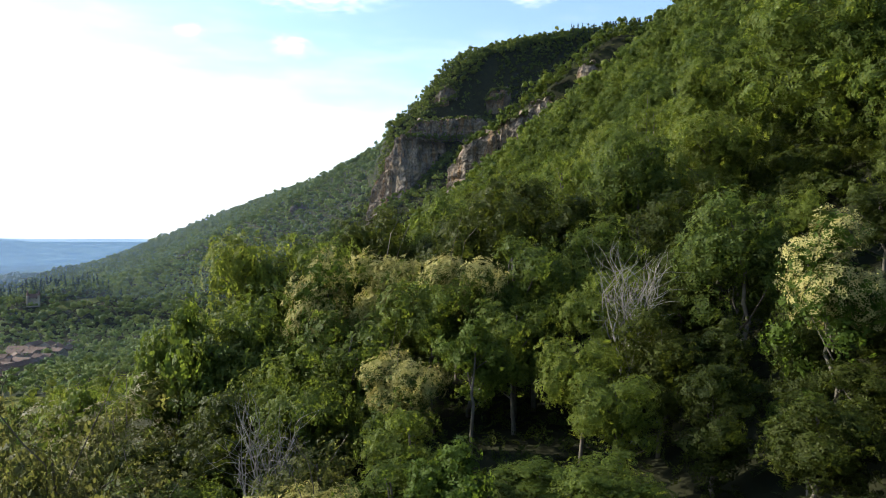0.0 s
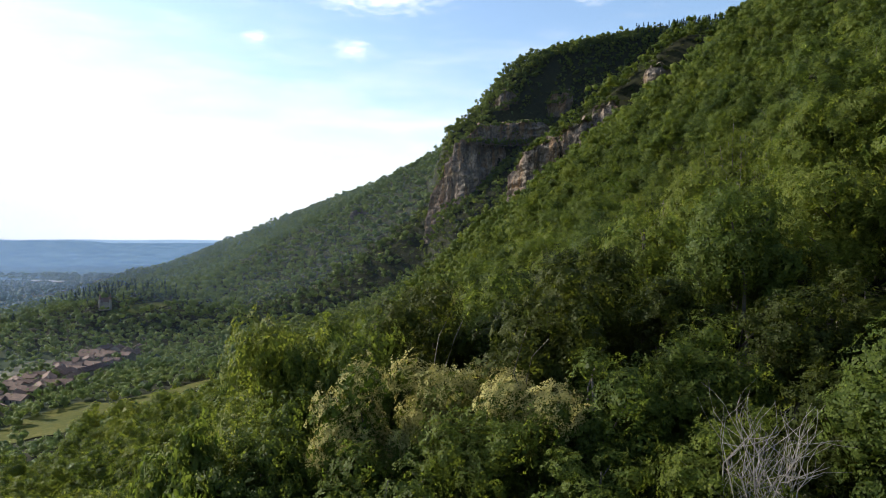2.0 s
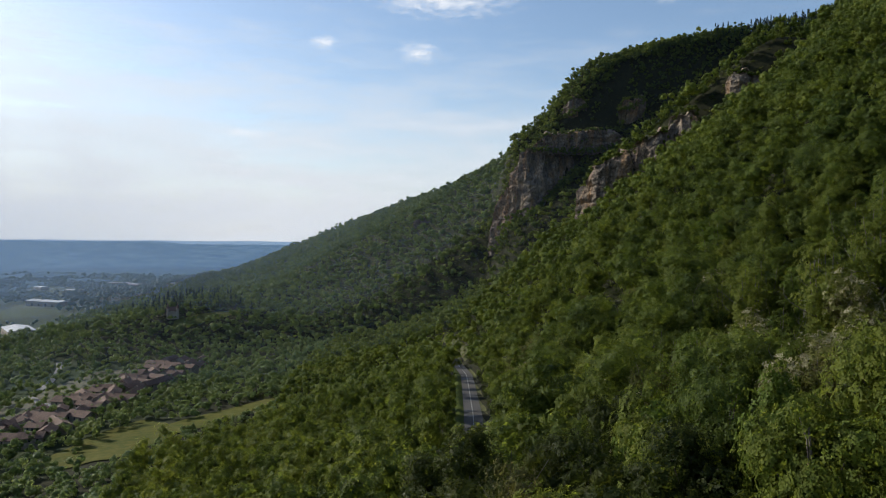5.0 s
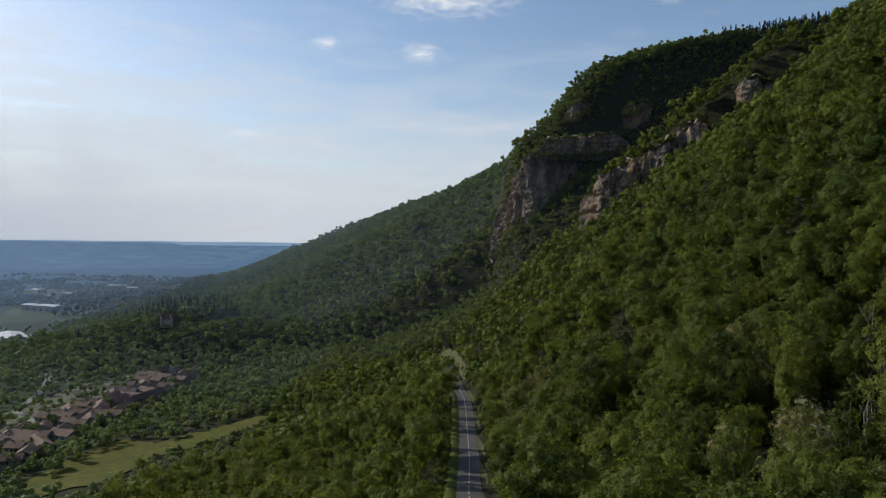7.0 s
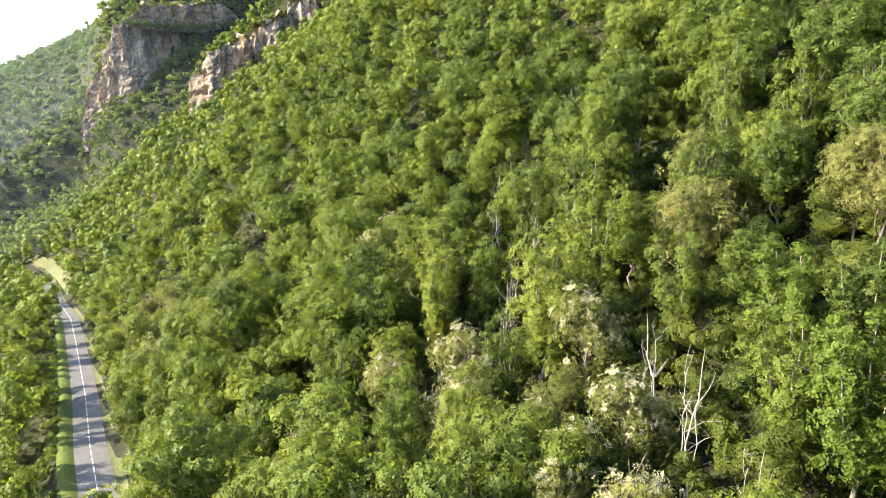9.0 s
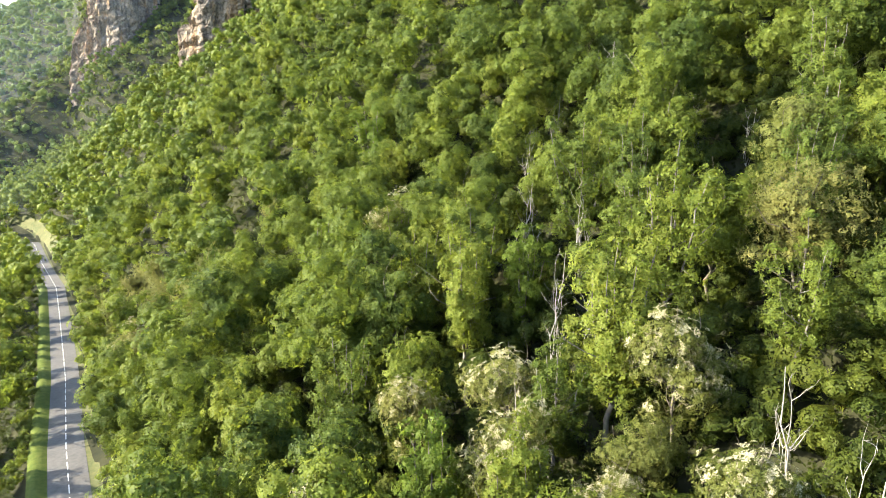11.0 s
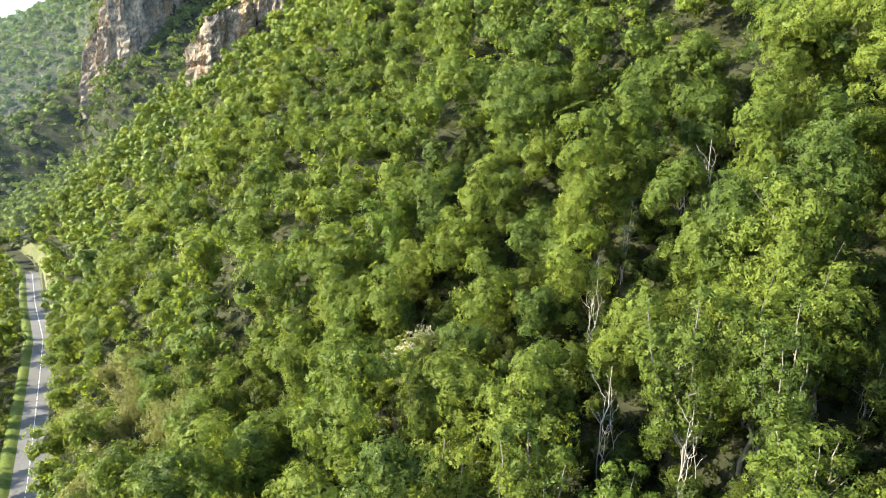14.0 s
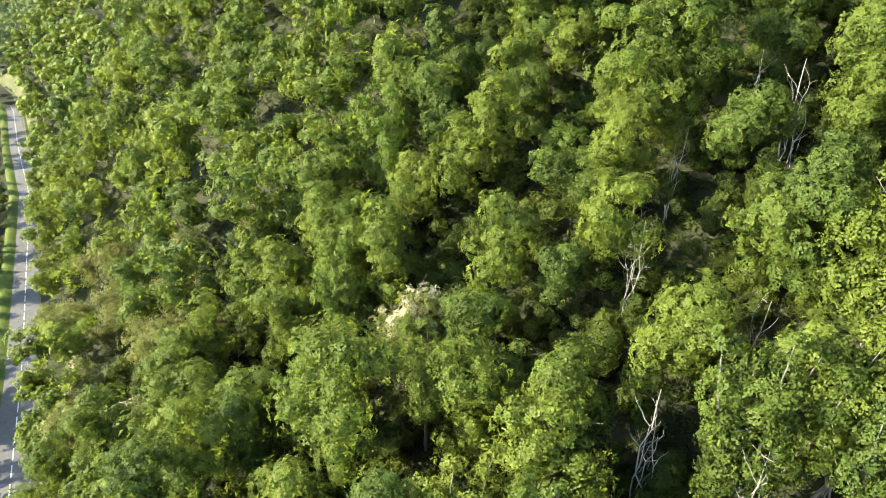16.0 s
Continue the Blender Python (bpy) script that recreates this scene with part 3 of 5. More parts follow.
STREET = [(-318, 412), (-337, 427), (-354, 434), (-378, 452), (-388, 470), (-398, 492), (-411, 515), (-428, 541), (-442, 556)]


def wooded(u, s, clear=4.0):
    """True where trees can stand: off the road, the rock faces, the meadows and the village."""
    ok = (s - road_s(u) > np.interp(u, [140, 190, 230, 300, 420, 460], [7.0, 5.6, 4.8, 4.8, 5.6, 8.0])) | (s - road_s(u) < -np.interp(u, [140, 175, 240, 300], [8.5, 8.0, 7.6, 7.2])) | (u < 140) | (u > 530)
    for ln in [BIG, *SPUR, *HIGH]:
        p = np.array(ln, float)[:, :2]
        for a, b in zip(p[:-1], p[1:]):
            d = b - a
            t = np.clip(((u - a[0]) * d[0] + (s - a[1]) * d[1]) / (d @ d), 0, 1)
            ok &= np.hypot(u - a[0] - t * d[0], s - a[1] - t * d[1]) > clear
    x, y = xy(u, s)
    for (ax, ay), (bx, by) in zip(STREET[:-1], STREET[1:]):
        t = np.clip(((x - ax) * (bx - ax) + (y - ay) * (by - ay)) / ((bx - ax) ** 2 + (by - ay) ** 2), 0, 1)
        ok &= np.hypot(x - ax - t * (bx - ax), y - ay - t * (by - ay)) > 9
    for cx, cy, rx, ry, turn in OPEN_GROUND:
        c, q = math.cos(turn), math.sin(turn)
        dx, dy = x - cx, y - cy
        ok &= ((dx * c + dy * q) / rx) ** 2 + ((dy * c - dx * q) / ry) ** 2 > 1
    return ok


# meadows, village and yards: x, y, half length, half width, turn
OPEN_GROUND = [(-200, 392, 52, 15, 1.05), (-232, 345, 44, 24, 1.75), (-340, 448, 120, 50, 1.72), (-400, 495, 70, 24, 1.95), (-375, 690, 46, 12, 1.1), (-640, 740, 60, 45, 0.7)]


def broadleaf(rng, radius, low, high, lobes, sprays, size, leaf, trunk_r=0.2, blossom=0, droop=0.3, bare=0, label="", fill=0.6, petals=None):
    """One tree at the origin: a trunk with limbs, a crown of leaf sprays and, on some, blossom."""
    tree = new("tree")
    lb = lobes_of(rng, lobes, radius, low, high)
    pieces = [tube(limb(rng, (0, 0, -1.0), (rng.normal(0, 0.3), rng.normal(0, 0.3), high * 0.8), 0.03, 8), np.linspace(trunk_r, trunk_r * 0.25, 8), 7)]
    for c, r in lb[:8]:
        a = np.array([0, 0, max(0.25 * high, c[2] - radius * rng.uniform(0.4, 0.9))])
        pieces.append(tube(limb(rng, a, c, 0.1, 4), np.linspace(trunk_r * 0.4, 0.03, 4), 3))
    for _ in range(bare):
        a = np.array([0, 0, high * rng.uniform(0.35, 0.7)])
        d = unit(rng.normal(0, 1, 3) + np.array([0, 0, 1.6]))
        b = a + d * np.array([radius, radius, (high - low) * 0.45]) * rng.uniform(0.7, 1.1)
        pieces.append(tube(limb(rng, a, b, 0.12, 5), np.linspace(trunk_r * 0.22, 0.015, 5), 3))
    part("trunk", mesh_from("trunk", *join(pieces), BARK, True), tree)
    part("crown", crown_mesh("crown", crown_sprays(rng, lb, sprays, size, droop), crown_core(rng, lb, fill), leaf), tree, label)
    if blossom:
        top = [l for l in lb if l[0][2] > (low + high) * (0.3 if petals else 0.5)]
        sun_side = [(c + np.array([0, 0, r * 0.25]), r * (0.95 if petals else 1.12)) for c, r in top]
        sp = crown_sprays(rng, sun_side, blossom, size * 0.95, 0.5)
        part("blossom", grown(mesh_from("blossom", *quads(sp), (petals or BLOSSOM)[0]), np.repeat(sp[:, 4], 4, 0)), tree, "hanging cream blossom")
    return tree


def ash(rng, radius, low, high, stems, sprays, size, leaf, fill=0.5, bare=0):
    """A tall tree of rising limbs, each with its own plume of leaves, on a pale trunk that shows below."""
    tree = new("tree")
    fork = np.array([rng.normal(0, 0.3), rng.normal(0, 0.3), low])
    pieces = [tube(limb(rng, (0, 0, -1.0), fork, 0.03, 6), np.linspace(0.24, 0.17, 6), 7)]
    lb = []
    for k in range(stems):
        a = 2 * np.pi * k / stems + rng.normal(0, 0.35)
        reach = radius * (rng.uniform(0.4, 0.85) if k else 0.12)
        top = high * (rng.uniform(0.76, 1.0) if k else 0.97)
        t = np.linspace(0, 1, 8)
        path = fork + np.stack([reach * np.cos(a) * t ** 0.6, reach * np.sin(a) * t ** 0.6, (top - low - 0.6) * t], -1) + rng.normal(0, 0.12, (8, 3)) * t[:, None]
        pieces.append(tube(path, np.linspace(0.12, 0.025, 8), 5))
        for q in np.linspace(0.2, 1.0, 5):
            c = np.array([np.interp(q, t, path[:, i]) for i in range(3)]) + rng.normal(0, 0.2, 3)
            lb.append((c, radius * (0.36 - 0.15 * q) * rng.uniform(0.8, 1.2)))
        for _ in range(3):
            q = rng.uniform(0.1, 0.8)
            c = np.array([np.interp(q, t, path[:, i]) for i in range(3)])
            d = unit(np.array([np.cos(a), np.sin(a), 0]) + rng.normal(0, 0.6, 3)) * radius * rng.uniform(0.25, 0.45)
            lb.append((c + d, radius * rng.uniform(0.17, 0.27)))
            pieces.append(tube(limb(rng, c, c + d, 0.1, 4), np.linspace(0.04, 0.015, 4), 3))
    for _ in range(bare):
        a = fork + np.array([rng.normal(0, 0.5), rng.normal(0, 0.5), rng.uniform(0.1, 0.5) * (high - low)])
        b = a + unit(rng.normal(0, 1, 3) * np.array([1, 1, 0.2]) + np.array([0, 0, 0.9])) * radius * rng.uniform(0.8, 1.4)
        pieces.append(tube(limb(rng, a, b, 0.12, 5), np.linspace(0.05, 0.014, 5), 3))
    part("trunk", mesh_from("trunk", *join(pieces), ASH_BARK, True), tree)
    part("crown", crown_mesh("crown", crown_sprays(rng, lb, sprays, size, 0.5), crown_core(rng, lb, fill), leaf), tree)
    return tree


def dead_tree(rng, height, spread, stems, twigs):
    tree = new("dead_tree")
    trunk = limb(rng, (0, 0, -1), (rng.normal(0, 0.4), rng.normal(0, 0.4), height * 0.55), 0.05, 7)
    part("trunk", mesh_from("trunk", *tube(trunk, np.linspace(0.17, 0.1, 7), 7), DEAD_PALE, True), tree)
    for _ in range(stems):
        a = trunk[rng.integers(3, 7)]
        ang = rng.uniform(0, 2 * np.pi)
        b = np.array([np.cos(ang) * spread * rng.uniform(0.3, 1), np.sin(ang) * spread * rng.uniform(0.3, 1), height * rng.uniform(0.75, 1.05)])
        br = limb(rng, a, b, 0.1, 7)
        pieces = [tube(br, np.linspace(0.045, 0.014, 7), 5)]
        for _ in range(twigs):
            c = br[rng.integers(2, 7)]
            e = c + unit(rng.normal(0, 1, 3) + np.array([0, 0, 1.3])) * height * rng.uniform(0.12, 0.28)
            pieces.append(tube(limb(rng, c, e, 0.12, 5), np.linspace(0.015, 0.006, 5), 3))
        part("branch", mesh_from("branch", *join(pieces), DEAD_PALE, True), tree)
    return tree


def snag(rng, height, stems):
    """A clump of thin dead standing stems with short upward side branches."""
    tree = new("dead_tree")
    for k in range(stems):
        ang, far = rng.uniform(0, 2 * np.pi), rng.uniform(0, 0.5)
        foot = np.array([math.cos(ang) * far, math.sin(ang) * far, -1.0])
        tip = foot + np.array([rng.normal(0, 0.8), rng.normal(0, 0.8), 1 + height * (1.0 if k == 0 else rng.uniform(0.55, 0.95))])
        stem = limb(rng, foot, tip, 0.03, 9)
        trunk = part("trunk", mesh_from("trunk", *tube(stem, np.linspace(0.11 if k == 0 else 0.07, 0.022, 9), 5), DEAD_PALE, True), tree)
        for _ in range(4):
            a = stem[rng.integers(4, 9)]
            br = limb(rng, a, a + unit(rng.normal(0, 1, 3) * np.array([1, 1, 0.3]) + np.array([0, 0, 1.5])) * rng.uniform(1.0, 2.8), 0.1, 5)
            pieces = [tube(br, np.linspace(0.03, 0.01, 5), 3)]
            for _ in range(2):
                c = br[rng.integers(1, 4)]
                pieces.append(tube(limb(rng, c, c + unit(rng.normal(0, 1, 3) + np.array([0, 0, 1.0])) * rng.uniform(0.4, 1.1), 0.12, 4), np.linspace(0.015, 0.007, 4), 3))
            part("branch", mesh_from("branch", *join(pieces), DEAD_PALE, True), trunk)
    return tree


def moved(sprays, at):
    sprays[:, :4] += at
    return sprays


def woods(name, label, rng, u, s, radius, height, sprays, size, material, lobes=5, flat=0.3, fill=0.85, spread=0.38, ball=(ICO, ICO_F)):
    """One joined mesh of many tree crowns on the ground at u, s."""
    x, y = xy(u, s)
    z = land(x, y)
    leafs, cores, tints, core_tints = [], [], [], []
    mottle = 0.42 - 0.17 * smooth(55, 95, s) * smooth(330, 240, u) + 0.16 * wobble(x, y, 17.0, 5.0) + 0.16 * smooth(40, -40, s)
    hedge = np.exp(-np.minimum((((x + 190) * 0.91 - (y - 350) * 0.41) / 55) ** 2 + (((x + 190) * 0.41 + (y - 350) * 0.91) / 80) ** 2, 50.0) ** 2)
    for ln in SPUR:
        for a, b in zip(ln[:-1], ln[1:]):
            far = np.hypot(u - (a[0] + b[0]) / 2 + 9, (s - (a[1] + b[1]) / 2))
            hedge = np.maximum(hedge, 0.8 * smooth(24, 13, far))
    for i in range(len(u)):
        grow = (1 - 0.6 * hedge[i]) * rng.uniform(0.75, 1.1) if rng.random() < 0.82 else (1 - 0.6 * hedge[i]) * rng.uniform(1.15, 1.5)
        r, h = radius * grow * (1 + 0.75 * hedge[i]) * rng.uniform(0.85, 1.15), height * grow * rng.uniform(0.9, 1.1)
        lb = lobes_of(rng, lobes, r, h * flat, h)
        at = np.array([x[i], y[i], z[i]])
        leafs.append(moved(crown_sprays(rng, lb, sprays, size, 0.0, spread), at))
        cores.append(crown_core(rng, lb, fill, ball) + np.append(at, [0, 0, 0]))
        t = float(np.clip(rng.normal(mottle[i], 0.25), 0, 1))
        tints.append(np.full(sprays * 2, t))
        core_tints.append(np.full(lobes * len(ball[1]), t))
    me = crown_mesh(name, np.concatenate(leafs), np.concatenate(cores), material, np.concatenate(tints + core_tints))
    return tagged(new(name, me), label, "woods", kind="stuff")


rng = np.random.default_rng(11)
shaded_kinds = [broadleaf(rng, 3.8, 2.0, 12.5, 30, 1500, 0.68, LEAF_SHADED, 0.2) for _ in range(3)]
near_kinds = [broadleaf(rng, 3.7, 2.0, 11.5, 30, 1500, 0.68, LEAF_NEAR, 0.2) for _ in range(4)]
shrubs = [broadleaf(rng, 2.8, 0.4, 5.5, 20, 1150, 0.56, LEAF_NEAR, 0.08) for _ in range(2)]
robinias = [broadleaf(rng, 2.9, 0.8, 12.0, 22, 1300, 0.58, LEAF_YELLOW if k else LEAF, 0.17, 1100 if k else 2000, 0.5, 3) for k in range(2)]
olive_kinds = [broadleaf(rng, 3.4, 1.5, 10.5, 26, 1500, 0.5, LEAF_OLIVE_DARK, 0.17, 0, 0.3, 10, "", 0.5)]
yellow_kinds = [broadleaf(rng, 2.6, 1.5, 9.5, 20, 1300, 0.56, LEAF_YELLOW, 0.15)]
mid_kinds = [ash(rng, 3.9, 4.5, 16.5, 6, 1700, 0.8, LEAF, 0.55, 3), ash(rng, 3.4, 5.5, 17.5, 5, 1500, 0.75, LEAF, 0.5, 4), broadleaf(rng, 4.3, 2.5, 16.0, 36, 1700, 0.85, LEAF, 0.2, 0, 0.7, 5), ash(rng, 4.3, 4.0, 15.5, 7, 1900, 0.8, LEAF, 0.55, 2)]
mid_pale = [broadleaf(rng, 3.7, 2.5, 13.5, 26, 1300, 0.7, LEAF_OLIVE, 0.16, 420, 0.9, 14, "", 0.5, PALE_BLOSSOM), broadleaf(rng, 4.4, 2.0, 13.0, 30, 1300, 0.75, LEAF_OLIVE, 0.18, 0, 0.5, 16, "", 0.5),
            ash(rng, 4.0, 3.5, 15.5, 6, 1800, 0.78, LEAF_YELLOW, 0.55, 3)]
dead = [dead_tree(rng, 9.5, 1.9, 18, 12), snag(rng, 12.5, 4)]
prototypes = [*near_kinds, *shaded_kinds, *shrubs, *robinias, *olive_kinds, *yellow_kinds, *mid_kinds, *mid_pale, *dead]
LABELS = {"shrub": "low dense green leafy shrub on the steep slope", "near": "leafy green broadleaf tree on the steep wooded slope", "robinia": "green robinia tree with cream hanging blossom on the slope",
          "olive": "thin olive-brown tree with dry leaves and bare twigs", "yellow": "small yellow-green tree among darker trees",
          "dark": "dense broadleaf tree on the slope, green darkened for shade", "bright": "tall yellow-green robinia with feathery leaves", "mid": "tall green ash tree with pale trunk showing", "dead": "bare dead grey tree with fine upright branches"}
for group_name, obs in (("near", near_kinds), ("shrub", shrubs), ("dark", shaded_kinds), ("robinia", robinias), ("olive", olive_kinds), ("yellow", yellow_kinds), ("mid", mid_kinds), ("robinia", mid_pale[:1]), ("olive", mid_pale[1:2]), ("bright", mid_pale[2:]), ("dead", dead)):
    for o in obs:
        tagged(o, LABELS[group_name], "tree", "trees on the slope")
used = set()


def plant(kind, u, s, scale, turn, tall=1.0, z=None):
    x, y = xy(u, s)
    z = float(land(x, y)) - 0.2 if z is None else z
    m = pose(float(x), float(y), z, 0, 0, turn) @ Matrix.Diagonal((scale, scale, scale * tall, 1))
    if kind not in used:
        used.add(kind)
        kind.matrix_basis = m
        return kind
    m2 = copy_thing(kind, Matrix())
    m2.matrix_basis = m
    return m2


def height_of(kind):
    return max(c[2] for ch in kind.children if ch.name.startswith(("crown", "branch", "trunk")) for c in ch.bound_box)


# trees that stand out: kind, x, y, top
STANDING = [(robinias[0], -2.0, 35.5, 96.2), (robinias[1], 15.5, 27.0, 101.5), (shaded_kinds[0], 16.5, 25.5, 96.0), (yellow_kinds[0], 13.8, 26.0, 94.5), (robinias[1], -7.5, 46.5, 99.6), (robinias[0], -3.3, 48.5, 102.2), (robinias[0], 1.6, 44.3, 101.8),
            (robinias[0], -5.2, 24.5, 93.0), (dead[0], 10.2, 36.2, 101.0), (yellow_kinds[0], 0.4, 25.0, 93.0), (near_kinds[2], -2.0, 26.0, 92.0), (near_kinds[0], 3.5, 27.0, 91.5), (near_kinds[1], 7.5, 29.5, 94.8), (near_kinds[2], 4.5, 44.0, 101.0),
            (olive_kinds[0], -16.0, 27.0, 94.0), (olive_kinds[0], -22.0, 30.0, 94.5), (near_kinds[3], -16.0, 55.0, 101.8), (yellow_kinds[0], -17.5, 45.0, 97.0), (near_kinds[1], -11.0, 55.5, 101.6),
            (dead[0], -8.5, 33.0, 93.5), (near_kinds[0], 16.0, 37.0, 103.5), (shaded_kinds[2], 10.5, 54.5, 104.5), (shaded_kinds[1], 1.0, 58.0, 102.5)]
placed = []
for kind, x, y, top in STANDING:
    g = float(land(x, y))
    k = (top - g) / height_of(kind)
    u, s = us(x, y)
    plant(kind, u, s, min(max(k, 0.6), 1.25), rng.uniform(0, 360), k / min(max(k, 0.6), 1.25))
    placed.append((u, s))
left = []
u, s = scatter(rng, 13, 46, -30, 34, 4.2)
ok = wooded(u, s)
for a, b in zip(u[ok], s[ok]):
    if min(math.hypot(a - p, b - q) for p, q in placed) < 2.2:
        continue
    x, y = xy(a, b)
    roof = np.interp(a, [12, 24, 34, 46], [89.5, 91.5, 94.0, 98.5]) + 0.32 * (b - 6) + rng.normal(0, 0.7)
    top = min(max(roof - float(land(x, y)), 2.2), 12.0)
    kind = [*shrubs, *shrubs, *shrubs, near_kinds[0], near_kinds[2], *olive_kinds, *yellow_kinds][rng.integers(0, 10)] if top < 6.5 else [*near_kinds, *near_kinds, *olive_kinds, *yellow_kinds][rng.integers(0, 10)]
    # trees with shade painted into their leaves, where the slope lies dark
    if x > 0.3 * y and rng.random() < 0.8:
        kind = shaded_kinds[rng.integers(0, 3)]
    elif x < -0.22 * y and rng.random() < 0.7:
        kind = [*shaded_kinds, *olive_kinds][rng.integers(0, 4)]
    k = top / height_of(kind)
    plant(kind, a, b, min(max(k, 0.6), 1.2), rng.uniform(0, 360), k / min(max(k, 0.6), 1.2))
    placed.append((a, b))
u, s = scatter(rng, 46, 98, -30, 40, 6.0)
ok = wooded(u, s)
for a, b in zip(u[ok], s[ok]):
    if min(math.hypot(a - p, b - q) for p, q in placed) < 3.2:
        continue
    x, y = xy(a, b)
    roof = 102.3 + (0.35 if b > 5 else 0.5) * (b - 5) - 0.1 * max(a - 75, 0) + rng.normal(0, 1.2)
    top = min(max(roof - float(land(x, y)), 8.0), 17.0)
    kind = [*near_kinds, *near_kinds, *near_kinds, *olive_kinds, *yellow_kinds, mid_pale[0], mid_pale[0]][rng.integers(0, 16)]
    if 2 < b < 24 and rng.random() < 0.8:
        kind = shaded_kinds[rng.integers(0, 3)]
    k = top / height_of(kind)
    plant(kind, a, b, min(max(k, 0.85), 1.2), rng.uniform(0, 360), k / min(max(k, 0.85), 1.2))
    placed.append((a, b))
# single trees that stand out higher on the slope: kind, u, s, size
APART = [(mid_pale[1], 255, 29.5, 0.9), (mid_pale[1], 232, 37, 0.95), (mid_pale[1], 226, 27.5, 0.95), (mid_pale[1], 195.8, 34.8, 0.95), (mid_pale[1], 189, 41.5, 0.9), (mid_pale[1], 187, 33, 0.85), (mid_pale[0], 199.3, 30.5, 0.85), (mid_pale[1], 223, 40, 0.9), (mid_pale[0], 181.5, 36, 0.8), (mid_pale[1], 176, 40, 0.85),
         (mid_pale[0], 108.2, 43.4, 0.85), (mid_pale[0], 94.7, 40.8, 0.8), (mid_pale[0], 88.5, 45.1, 0.9), (mid_pale[0], 87.8, 38.5, 0.75), (mid_pale[0], 91, 34, 0.7), (mid_pale[0], 98.5, 32.1, 0.75),
         (mid_pale[1], 92, 41.5, 0.8), (dead[1], 86, 48.3, 1.0), (dead[1], 99, 47, 0.9), (mid_pale[1], 98.4, 64.6, 0.95), (mid_pale[1], 85.7, 70.7, 1.0), (mid_pale[1], 89, 74, 0.9), (mid_pale[1], 102, 67, 0.85),
         (mid_pale[0], 111, 46, 1.0), (mid_pale[0], 120, 42.5, 0.9), (mid_pale[0], 91, 47.5, 0.9), (dead[1], 92.5, 50.5, 0.95), (dead[1], 89.5, 51.5, 1.0), (mid_pale[1], 104.5, 72.5, 1.2),
         (dead[1], 138, 69, 0.95), (dead[1], 135.5, 80, 1.05), (dead[1], 138, 73.5, 0.9), (mid_pale[2], 159, 81, 1.15), (mid_pale[2], 181, 70.5, 1.2), (mid_pale[2], 172.5, 57.5, 1.1), (mid_pale[0], 157, 61, 1.05),
         (dead[1], 119, 58, 0.9), (dead[1], 114, 58.5, 0.75), (dead[1], 148, 78, 0.95), (dead[1], 110.5, 65, 0.8), (mid_pale[2], 127, 60, 1.1), (mid_pale[0], 99.5, 51, 1.0), (mid_pale[0], 97, 42.5, 0.8),
         (mid_pale[2], 83.5, 57, 1.15), (mid_pale[1], 96, 64, 1.1), (mid_pale[1], 217, 31.5, 0.95), (mid_pale[1], 185, 29, 0.9), (mid_pale[1], 199, 48, 0.9), (mid_pale[1], 219, 34, 0.9), (mid_pale[1], 206, 36, 0.9), (mid_pale[2], 199, 57, 0.9)]
# trees and bare stems told apart one by one: kind, x, y, top
SINGLE = [(mid_pale[2], 31.5, 134.0, 115.0), (mid_pale[2], 47.0, 177.0, 124.0), (mid_kinds[3], 41.5, 238.0, 127.5), (mid_kinds[0], 24.0, 220.0, 112.5), (mid_kinds[2], 33.2, 184.5, 120.0), (mid_kinds[1], 64.5, 206.0, 138.0),
          (mid_kinds[1], 55.2, 150.0, 126.5), (mid_pale[2], 16.5, 164.5, 111.0), (mid_kinds[3], 39.0, 172.5, 118.0), (mid_pale[1], -14.5, 215.5, 88.5), (mid_kinds[2], 3.5, 180.5, 104.5), (mid_pale[1], 3.0, 264.5, 102.0),
          (mid_pale[1], -11.2, 191.0, 89.0), (mid_pale[0], 18.5, 111.5, 109.5), (mid_pale[0], 25.8, 97.0, 112.5), (mid_pale[0], 18.8, 95.5, 110.5), (mid_pale[0], 5.2, 117.5, 103.0), (mid_pale[0], 7.0, 93.5, 104.5),
          (mid_pale[2], 38.5, 95.5, 120.0), (mid_pale[1], 42.5, 110.5, 123.5), (mid_kinds[0], 26.0, 160.0, 114.0), (mid_pale[2], 22.0, 176.0, 113.5),
          (mid_pale[1], -7.7, 218.4, 90.2), (mid_pale[1], 3.2, 204.1, 98.7), (mid_pale[1], -1.9, 198.3, 94.5), (mid_pale[1], 7.2, 188.7, 100.1), (mid_pale[1], -15.5, 223.7, 84.1), (mid_pale[1], 15.1, 204.5, 107.0), (mid_pale[1], 5.0, 210.8, 100.1)]
BARE = [(32.7, 129.3, 113.0), (32.0, 122.2, 111.5), (33.4, 123.4, 110.8), (51.5, 132.2, 120.0), (43.4, 157.2, 122.0), (39.7, 136.2, 117.5), (59.8, 134.1, 125.5), (54.9, 137.2, 123.5), (57.1, 156.7, 133.5), (49.0, 164.8, 122.0),
        (52.3, 164.7, 126.0), (62.6, 187.1, 132.5), (59.1, 164.7, 132.5), (28.9, 122.5, 111.5), (28.7, 99.0, 114.5), (27.0, 92.0, 114.0), (25.4, 85.0, 110.5), (37.0, 143.0, 117.0), (46.5, 146.0, 120.5), (61.0, 145.0, 127.0)]
kept = [a for a in APART if a[0] is not dead[1]]
